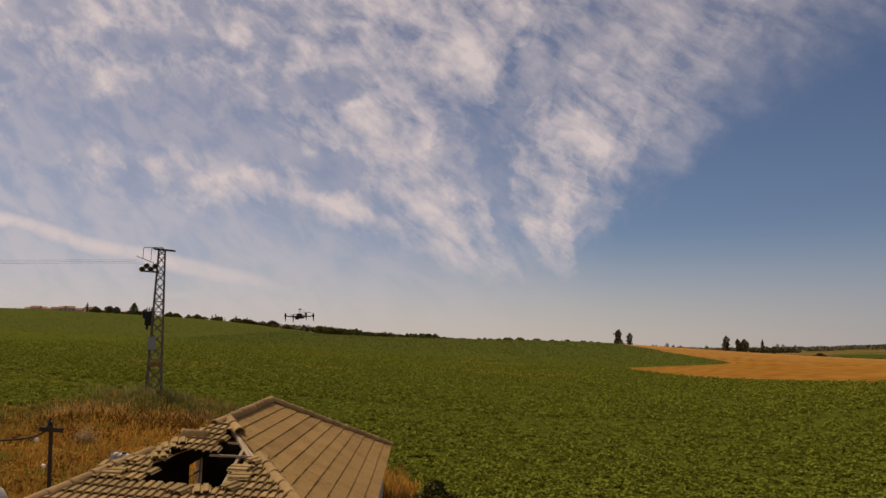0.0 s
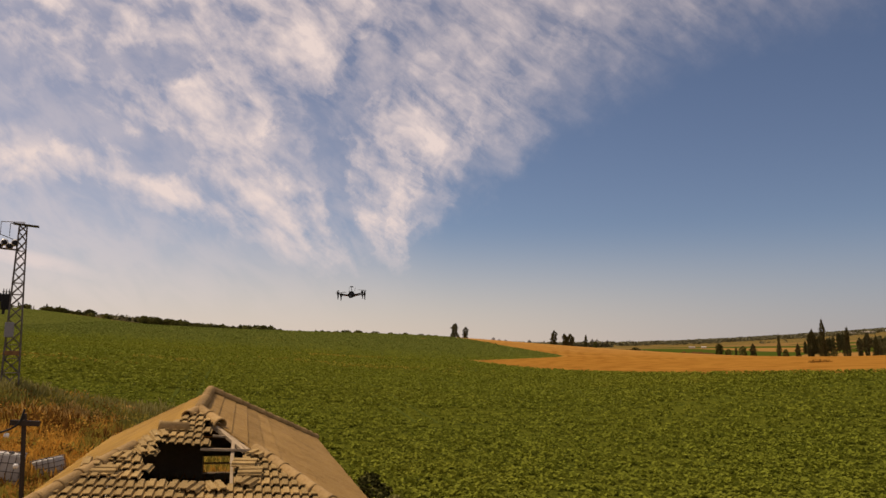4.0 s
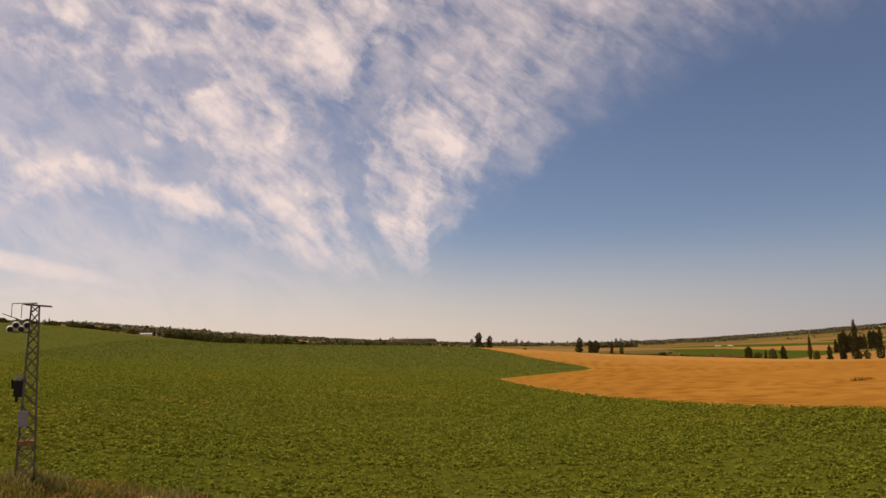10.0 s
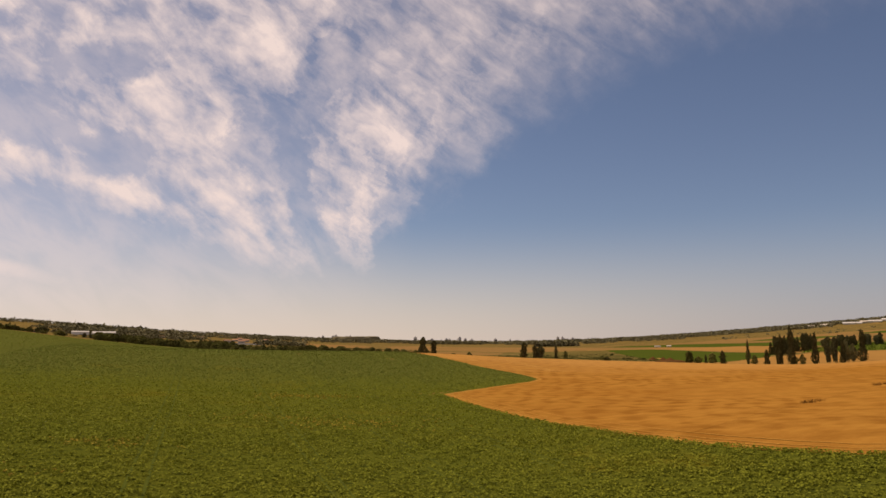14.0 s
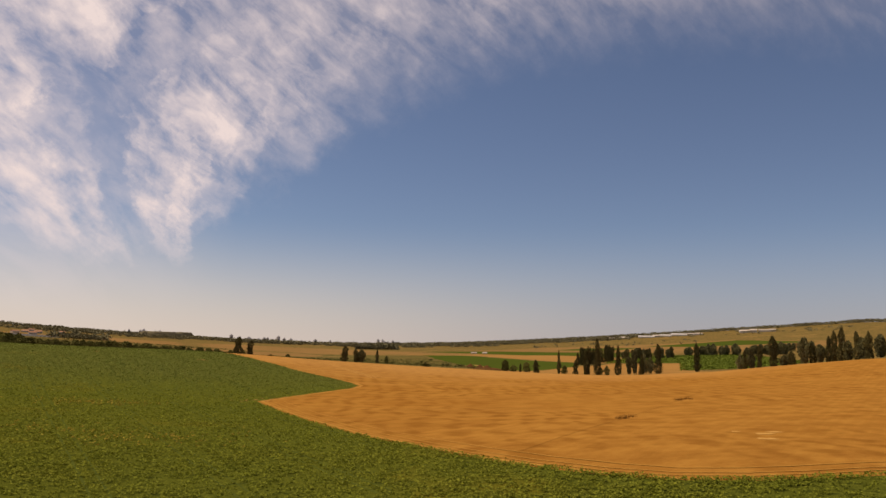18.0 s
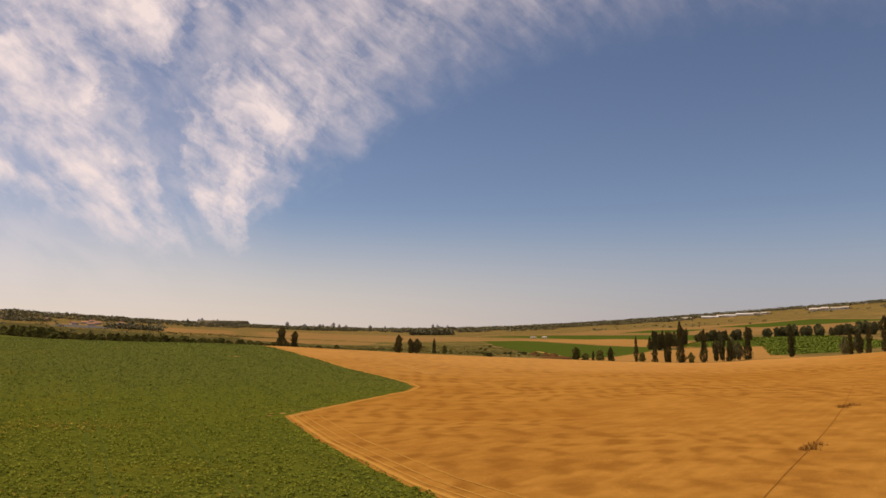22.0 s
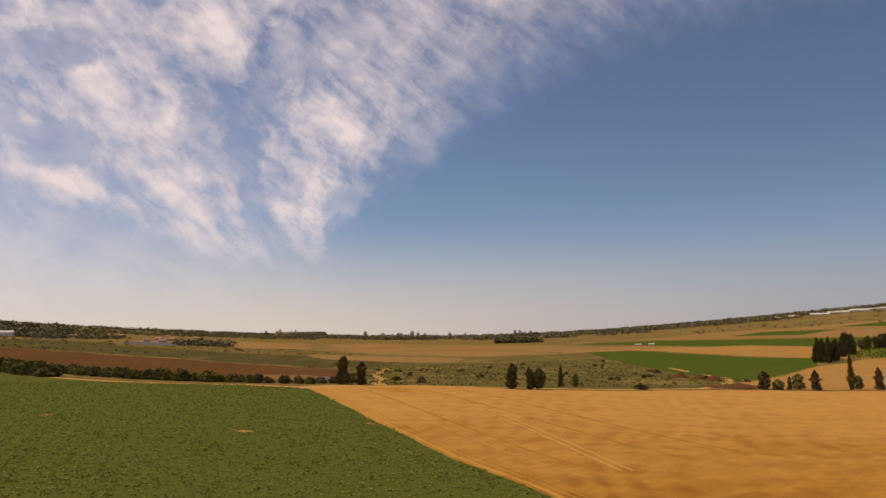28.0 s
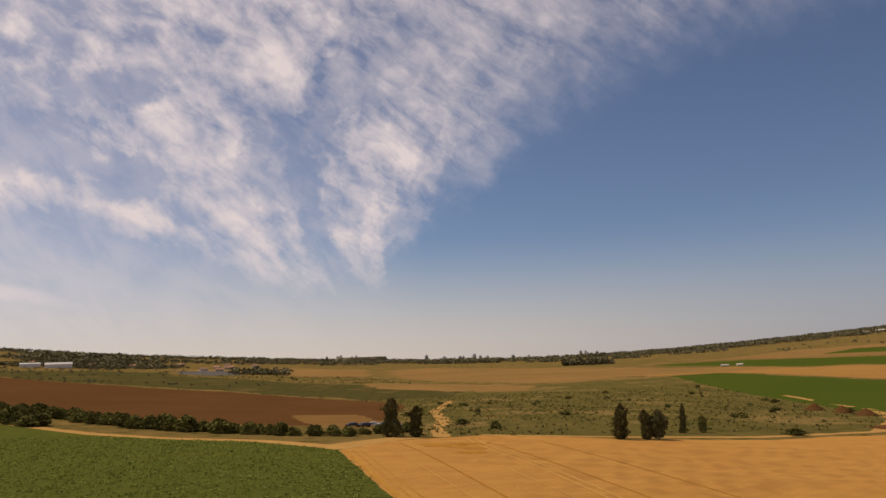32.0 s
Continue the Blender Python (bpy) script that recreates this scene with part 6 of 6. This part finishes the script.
# slipped tiles lying askew on the slope, and a fallen barrel cap
for s, d, a in ((-.72, 2.85, .35), (-.80, 3.15, .3), (-.74, 3.5, .4), (-.62, 2.45, .3), (-1.3, 3.9, -.12), (-1.75, 4.35, .1), (-1.2, 4.5, 1.45), (1.6, 3.75, 1.4), (1.75, 4.2, 1.5), (1.5, 3.3, -.5), (.9, 5.3, .3), (.3, 5.4, -.3), (1.35, 5.0, -.4)):
    shared("roof_tile", TILE, house, Matrix.Translation(on_front(s, d, .15)) @ SLOPE_TURN @ Matrix.Rotation(a, 4, "Z") @ Matrix.Rotation(-.1, 4, "X"))
shared("ridge_cap", CAP, house, Matrix.Translation(on_front(-.80, 1.68, .10)) @ SLOPE_TURN @ Matrix.Rotation(-1.52, 4, "Z"))


def beam(name, a, b, w, h, label="", mat="timber"):
    bm = bmesh.new()
    d = b - a
    box(bm, (w, h, d.length), (0, 0, 0), None, 0.006)
    bmesh.ops.transform(bm, matrix=Matrix.Translation((a + b) / 2) @ d.to_track_quat("Z", "Y").to_matrix().to_4x4(), verts=bm.verts)
    part(name, bm, mat, house, label)


for s in (-2.4, -1.4, 1.6, 2.6):
    top = s * (LEFT_D / LEFT_S if s < 0 else RIGHT_D / RIGHT_S)
    beam("rafter", on_front(s, top + .15, -.1), on_front(s, 7.2, -.1), .07, .11, "grey weathered rafter")
beam("hip_rafter", on_front(.35, .75, -.06), on_front(1.62, 2.95, -.06), .09, .12, "pale hip rafter bared by fallen tiles", "pale_timber")
beam("batten", on_front(.3, 2.74, .0), on_front(1.45, 2.68, .02), .06, .06, "pale roof batten", "pale_timber")
beam("batten", on_front(.5, 1.75, -.02), on_front(1.0, 1.75, -.02), .05, .05, "pale roof batten", "pale_timber")
beam("batten", on_front(-.75, 4.92, -.02), on_front(1.3, 4.86, -.02), .07, .07, "pale roof batten", "pale_timber")
beam("strut", on_front(.72, 1.5, -.02), on_front(1.32, 2.62, -.05), .08, .08, "pale broken strut", "pale_timber")
beam("strut", on_front(1.02, 1.95, -.03), on_front(1.06, 3.3, -.1), .08, .08, "pale upright strut", "pale_timber")
beam("strut", on_front(1.06, 3.2, -.06), on_front(1.14, 4.85, -.1), .07, .07, "pale upright strut", "pale_timber")
beam("tie_beam", local((-8.9, 21.6, 2.1)), local((-2.2, 21.6, 2.0)), .12, .16, "dark tie beam under the roof")


# ---- lattice pylon ----
def pylon(x, y, top):
    z0 = gz(x, y) - .15
    H = top - z0
    root = empty("electricity_pylon", Matrix.Translation((x, y, z0)) @ Matrix.Rotation(radians(14), 4, "Z"), "narrow galvanised lattice pylon with switchgear and insulators", "pylon")

    def half(z):
        return 0.52 - 0.30 * z / H

    for sx in (-1, 1):
        for sy in (-1, 1):
            bm = bmesh.new()
            bar(bm, (sx * half(0), sy * half(0), 0), (sx * half(H), sy * half(H), H), .05, 4)
            part("leg", bm, "steel", root)
    z = 0.35
    flip = 1
    while z < H - .3:
        dz = 0.95 - .35 * z / H
        for k in range(4):
            c, s = (math.cos(k * math.pi / 2), math.sin(k * math.pi / 2))
            a, b = half(z), half(min(H, z + dz))
            for way in (flip, -flip):
                p = Vector((c * a - s * a * way, s * a + c * a * way, z))
                q = Vector((c * b + s * b * way, s * b - c * b * way, min(H, z + dz)))
                bm = bmesh.new()
                bar(bm, p, q, .027, 4)
                part("brace", bm, "steel", root)
        if int(z * 3) % 3 == 0:
            bm = bmesh.new()
            a = half(z)
            for p, q in (((-a, -a), (a, -a)), ((a, -a), (a, a)), ((a, a), (-a, a)), ((-a, a), (-a, -a))):
                bar(bm, (*p, z), (*q, z), .02, 4)
            part("ring", bm, "steel", root)
        z += dz
        flip = -flip
    bm = bmesh.new()
    box(bm, (1.5, .7, .07), (.18, 0, H + .03), Matrix.Rotation(radians(4), 4, "Y"), .01)
    part("top_plate", bm, "steel", root, "dark sloping top plate")
    for i, (dx, zz) in enumerate(((-1.25, H + .12), (-.75, H + .1))):
        bm = bmesh.new()
        bar(bm, (dx, -.25 + .4 * i, zz), (.1, -.25 + .4 * i, zz + .06), .025, 6)
        bar(bm, (dx, -.25 + .4 * i, zz), (dx, -.25 + .4 * i, zz - .85), .022, 6)
        part("arm", bm, "steel", root, "bent steel arm")
    bm = bmesh.new()
    bar(bm, (-1.75, -.1, H - .5), (-.3, -.1, H - 1.05), .025, 6)
    part("arm", bm, "steel", root, "slanting steel arm")
    bm = bmesh.new()
    box(bm, (1.3, .3, .09), (-.75, -.05, H - 1.62), Matrix.Rotation(radians(3), 4, "Y"))
    part("insulator_rack", bm, "steel", root)
    for i in range(4):
        px, pz = -1.28 + .3 * i, H - 1.45 + (.25 if i % 2 else 0)
        bm = bmesh.new()
        turn = Matrix.Rotation(radians(80), 4, "X") @ Matrix.Rotation(radians(12), 4, "Y")
        lathe(bm, [(.06, -.2), (.2, -.15), (.2, -.1), (.1, -.06), (.23, 0), (.23, .05), (.12, .1)], (px, -.12, pz), 12, turn)
        ins = part("insulator", bm, "porcelain", root, "white porcelain disc insulator", True)
        bm = bmesh.new()
        lathe(bm, [(.17, .0), (.17, .05), (.04, .1)], (px, -.27, pz - .02), 10, turn)
        part("insulator_cap", bm, "black", ins, "dark iron cap")
    bm = bmesh.new()
    box(bm, (.5, .5, 1.0), (-.62, -.05, H * .535), None, .04)
    tr = part("transformer", bm, "black", root, "dark transformer box")
    for i in range(5):
        bm = bmesh.new()
        box(bm, (.03, .56, .85), (-.82 + .1 * i, -.05, H * .535), None, .006)
        part("cooling_fin", bm, "black", tr)
    for sx, sz, hh in ((-.95, .28, .55), (-.42, .36, .42), (-.7, -.62, .35)):
        bm = bmesh.new()
        box(bm, (.16, .3, hh), (sx, -.1, H * .535 + sz), Matrix.Rotation(sx * .5 + .4, 4, "Y"), .03)
        part("cable_box", bm, "black", tr)
    for i in range(3):
        bm = bmesh.new()
        lathe(bm, [(.04, 0), (.07, .06), (.04, .1), (.07, .16), (.03, .24), (.02, .36)], (-.78 + .16 * i, -.05, H * .535 + .5), 9)
        part("bushing", bm, "grey_box", tr)
    bm = bmesh.new()
    box(bm, (.52, .3, .95), (-.25, -.55, H * .37), None, .03)
    cb = part("switch_cabinet", bm, "grey_box", root, "grey steel switch cabinet")
    bm = bmesh.new()
    box(bm, (.44, .02, .85), (-.25, -.71, H * .37), None, .005)
    part("cabinet_door", bm, "grey_box", cb)
    bm = bmesh.new()
    box(bm, (1.0, .95, .28), (0, 0, H * .235), None, .02)
    part("warning_band", bm, "rust", root, "rust-coloured band of warning plates")
    bm = bmesh.new()
    for sx in (-1, 1):
        for sy in (-1, 1):
            box(bm, (.3, .3, .3), (sx * .52, sy * .52, .05), None, .02)
    part("footing", bm, "plaster", root, "concrete footings")
    return root, z0 + H


PYLON, PYLON_TOP = pylon(-20.4, 55.8, 14.0)


def cable(points, r, label, name="cable"):
    cu = bpy.data.curves.new(name, "CURVE")
    cu.dimensions, cu.bevel_depth, cu.bevel_resolution = "3D", r, 2
    sp = cu.splines.new("BEZIER")
    sp.bezier_points.add(len(points) - 1)
    for b, p in zip(sp.bezier_points, points):
        b.co = p
        b.handle_left_type = b.handle_right_type = "AUTO"
    ob = new(name, cu)
    cu.materials.append(M["cable"])
    me = bpy.data.meshes.new_from_object(ob)
    bpy.data.objects.remove(ob)
    return tagged(new(name, me), label, "cable")


for i in range(3):
    cable([(-22.0 - .1 * i, 55.3 + .2 * i, 13.2 - .1 * i), (-40, 54 + i, 13.1), (-72, 52 + 2 * i, 16.1)], .006, "thin overhead wire leaving the pylon", "overhead_wire")

# ---- service post with cable ----
PX, PY = -9.0, 19.1
post = empty("service_post", Matrix.Translation((PX, PY, gz(PX, PY))), "dark steel service post with a short crossarm", "post")
bm = bmesh.new()
bar(bm, (.22, 0, -.3), (0, 0, 4.78), .055, 10, .045)
part("pole", bm, "dark_steel", post)
bm = bmesh.new()
box(bm, (.56, .09, .11), (.04, -.05, 4.60), Matrix.Rotation(radians(3), 4, "Y"), .012)
part("crossarm", bm, "dark_steel", post, "dark steel crossarm")
for dx in (.04,):
    bm = bmesh.new()
    lathe(bm, [(.03, 0), (.045, .03), (.03, .07), (.02, .16)], (dx, -.05, 4.62), 8)
    part("pin", bm, "dark_steel", post)
for dx, dz in ((-.22, 4.36), (.0, 3.75)):
    bm = bmesh.new()
    lathe(bm, [(.03, -.045), (.055, -.02), (.035, 0), (.055, .02), (.03, .045)], (dx - .05, -.1, dz), 12, Matrix.Rotation(radians(90), 4, "Y"))
    part("insulator", bm, "porcelain", post, "white porcelain insulator", True)
cable([(PX + .02, PY - .06, 4.85), (PX - .06, PY - .1, 4.58), (PX - .2, PY - .1, 4.46), (PX - .7, PY - .25, 4.35), (PX - 1.6, PY - .56, 4.37), (PX - 2.4, PY - .84, 4.56), (PX - 3.2, PY - 1.12, 4.85), (PX - 6.0, PY - 2.1, 6.3)], .022, "thick black cable sagging from the service post")

# ---- tanks and rubbish in the yard ----
def caged_tank(x, y, turn, size, tilt, label):
    root = empty("caged_tank", Matrix.Translation((x, y, gz(x, y) + .02)) @ Matrix.Rotation(radians(turn), 4, "Z") @ Matrix.Rotation(radians(tilt), 4, "Y"), label, "tank")
    L, W, H = size
    bm = bmesh.new()
    box(bm, (L, W, H), (0, 0, H / 2 + .1), None, .08)
    part("tank_body", bm, "white_plastic", root, "dull white plastic container", True)
    for i in range(5):
        bm = bmesh.new()
        xx = -L / 2 + L * i / 4
        for yy in (-W / 2 - .02, W / 2 + .02):
            bar(bm, (xx, yy, .08), (xx, yy, H + .12), .014, 6)
        bar(bm, (xx, -W / 2 - .02, H + .12), (xx, W / 2 + .02, H + .12), .014, 6)
        part("cage_bar", bm, "steel", root)
    for k in range(4):
        bm = bmesh.new()
        zz = .12 + H * k / 3
        for p, q in (((-1, -1), (1, -1)), ((1, -1), (1, 1)), ((1, 1), (-1, 1)), ((-1, 1), (-1, -1))):
            bar(bm, (p[0] * (L / 2 + .02), p[1] * (W / 2 + .02), zz), (q[0] * (L / 2 + .02), q[1] * (W / 2 + .02), zz), .014, 6)
        part("cage_hoop", bm, "steel", root)
    bm = bmesh.new()
    box(bm, (L + .06, W + .06, .1), (0, 0, .05), None, .01)
    part("pallet", bm, "timber", root, "wooden pallet base")
    bm = bmesh.new()
    lathe(bm, [(.1, 0), (.1, .05), (.07, .06)], (0, 0, H + .1), 12)
    part("lid", bm, "black", root, "dark screw lid")


caged_tank(-14.3, 36.0, 10, (1.0, .9, 1.0), 9, "white plastic container tank in a steel cage, tilted")
caged_tank(-13.0, 37.4, -16, (1.0, 0.8, .6), -12, "low white plastic container tank in a bent cage")

tk = empty("water_tank", Matrix.Translation((-12.5, 22.2, gz(-12.5, 22.2))), "pale upright water tank with a domed top", "tank")
bm = bmesh.new()
lathe(bm, [(.8, -.2), (.82, 1.9), (.8, 2.15), (.66, 2.42), (.4, 2.6), (.12, 2.68)], (0, 0, 0), 24)
part("tank_body", bm, "white_plastic", tk, "dull white moulded body", True)
bm = bmesh.new()
bar(bm, (0, 0, 2.66), (0, 0, 3.55), .035, 8)
part("vent_pipe", bm, "rust", tk, "thin rusty pipe")
bm = bmesh.new()
lathe(bm, [(.05, 3.5), (.11, 3.54), (.11, 3.62), (.06, 3.66), (.06, 3.74)], (0, 0, 0), 10)
part("pipe_head", bm, "rust", tk)

rs = np.random.RandomState(44)
q = rs.normal(size=(1100, 3)) * (.30, .26, .42)
q[:, 2] = np.abs(q[:, 2])
v, f = leaf_cloud(q, .055, 45)
dead = new("dried_bush", raw_mesh("dried_bush", v.tolist(), f.tolist(), "pale_straw"))
dead.location = (-18.9, 42.5, gz(-18.9, 42.5))
tagged(dead, "bleached whitish dead bush in the dry grass", "bush")
for x, y, h in ((-22, 34, 1.2), (-25, 30, 1.5), (-20, 27, 1.3), (-17, 24, 1.1), (-27, 37, 1.0), (-16.5, 29, .8), (0.2, 34.5, 1.2), (0.6, 31.5, .9), (.9, 28, 1.1)):
    tree(x, y, h, h * 1.5, "bush", "low green shrub in the dry yard", "bush", "shrubs in the yard")


# ---- drone ----
def drone(x, y, z, turn):
    root = empty("quadcopter_drone", Matrix.Translation((x, y, z)) @ Matrix.Rotation(radians(turn), 4, "Z") @ Matrix.Rotation(radians(-3), 4, "Y"), "black quadcopter drone hovering above the ruined roof", "drone")
    bm = bmesh.new()
    box(bm, (.13, .22, .06), (0, 0, 0), None, .02)
    part("body", bm, "black", root, "black carbon body")
    bm = bmesh.new()
    box(bm, (.09, .12, .05), (0, .0, .05), None, .015)
    part("battery", bm, "black", root)
    bm = bmesh.new()
    box(bm, (.07, .06, .06), (0, -.12, -.03), None, .012)
    g = part("camera_gimbal", bm, "black", root)
    bm = bmesh.new()
    bar(bm, (0, -.15, -.03), (0, -.175, -.03), .022, 12)
    part("camera_lens", bm, "glass", g)
    bm = bmesh.new()
    bar(bm, (.0, .03, .07), (.0, .03, .16), .005, 6)
    lathe(bm, [(.03, .16), (.034, .165), (.034, .175), (.02, .182)], (0, .03, 0), 12)
    part("gps_mast", bm, "black", root)
    for s in (-1, 1):
        bm = bmesh.new()
        bar(bm, (s * .05, .09, .03), (s * .06, .11, .17), .003, 5)
        part("antenna", bm, "black", root)
        bm = bmesh.new()
        box(bm, (.05, .012, .02), (s * .10, -.06 - .001, .0), Matrix.Rotation(s * -.5, 4, "Z"), .003)
        part("marker_strip", bm, "orange", root, "orange marker strip")
    for sx, sy in ((-1, -1), (1, -1), (1, 1), (-1, 1)):
        tip = Vector((sx * .235, sy * .19, .025))
        bm = bmesh.new()
        bar(bm, (sx * .055, sy * .07, 0), tip, .014, 8, .010)
        arm = part("arm", bm, "black", root)
        bm = bmesh.new()
        lathe(bm, [(.016, -.02), (.022, -.015), (.022, .03), (.012, .04), (.006, .055)], tip, 12)
        part("motor", bm, "black", arm)
        bm = bmesh.new()
        bar(bm, tip + Vector((0, 0, -.015)), tip + Vector((sx * .004, 0, -.115)), .017, 8, .006)
        part("leg", bm, "black", arm)
        bm = bmesh.new()
        t = Matrix.Translation(tip + Vector((0, 0, .05))) @ Matrix.Rotation(radians(20 + 65 * sx + 25 * sy), 4, "Z")
        for e in (0, math.pi):
            r = t @ Matrix.Rotation(e, 4, "Z")
            vs = [bm.verts.new(r @ Vector(p)) for p in ((.005, -.006, 0), (.05, -.013, .004), (.12, -.008, .002), (.125, .002, 0), (.05, .011, -.004), (.005, .006, 0))]
            top = [bm.verts.new(w.co + Vector((0, 0, .004))) for w in vs]
            bm.faces.new(vs[::-1])
            bm.faces.new(top)
            for i in range(6):
                bm.faces.new((vs[i], vs[(i + 1) % 6], top[(i + 1) % 6], top[i]))
        part("propeller", bm, "black", arm)
    return root


drone(-2.6, 16.6, 7.2, -14)
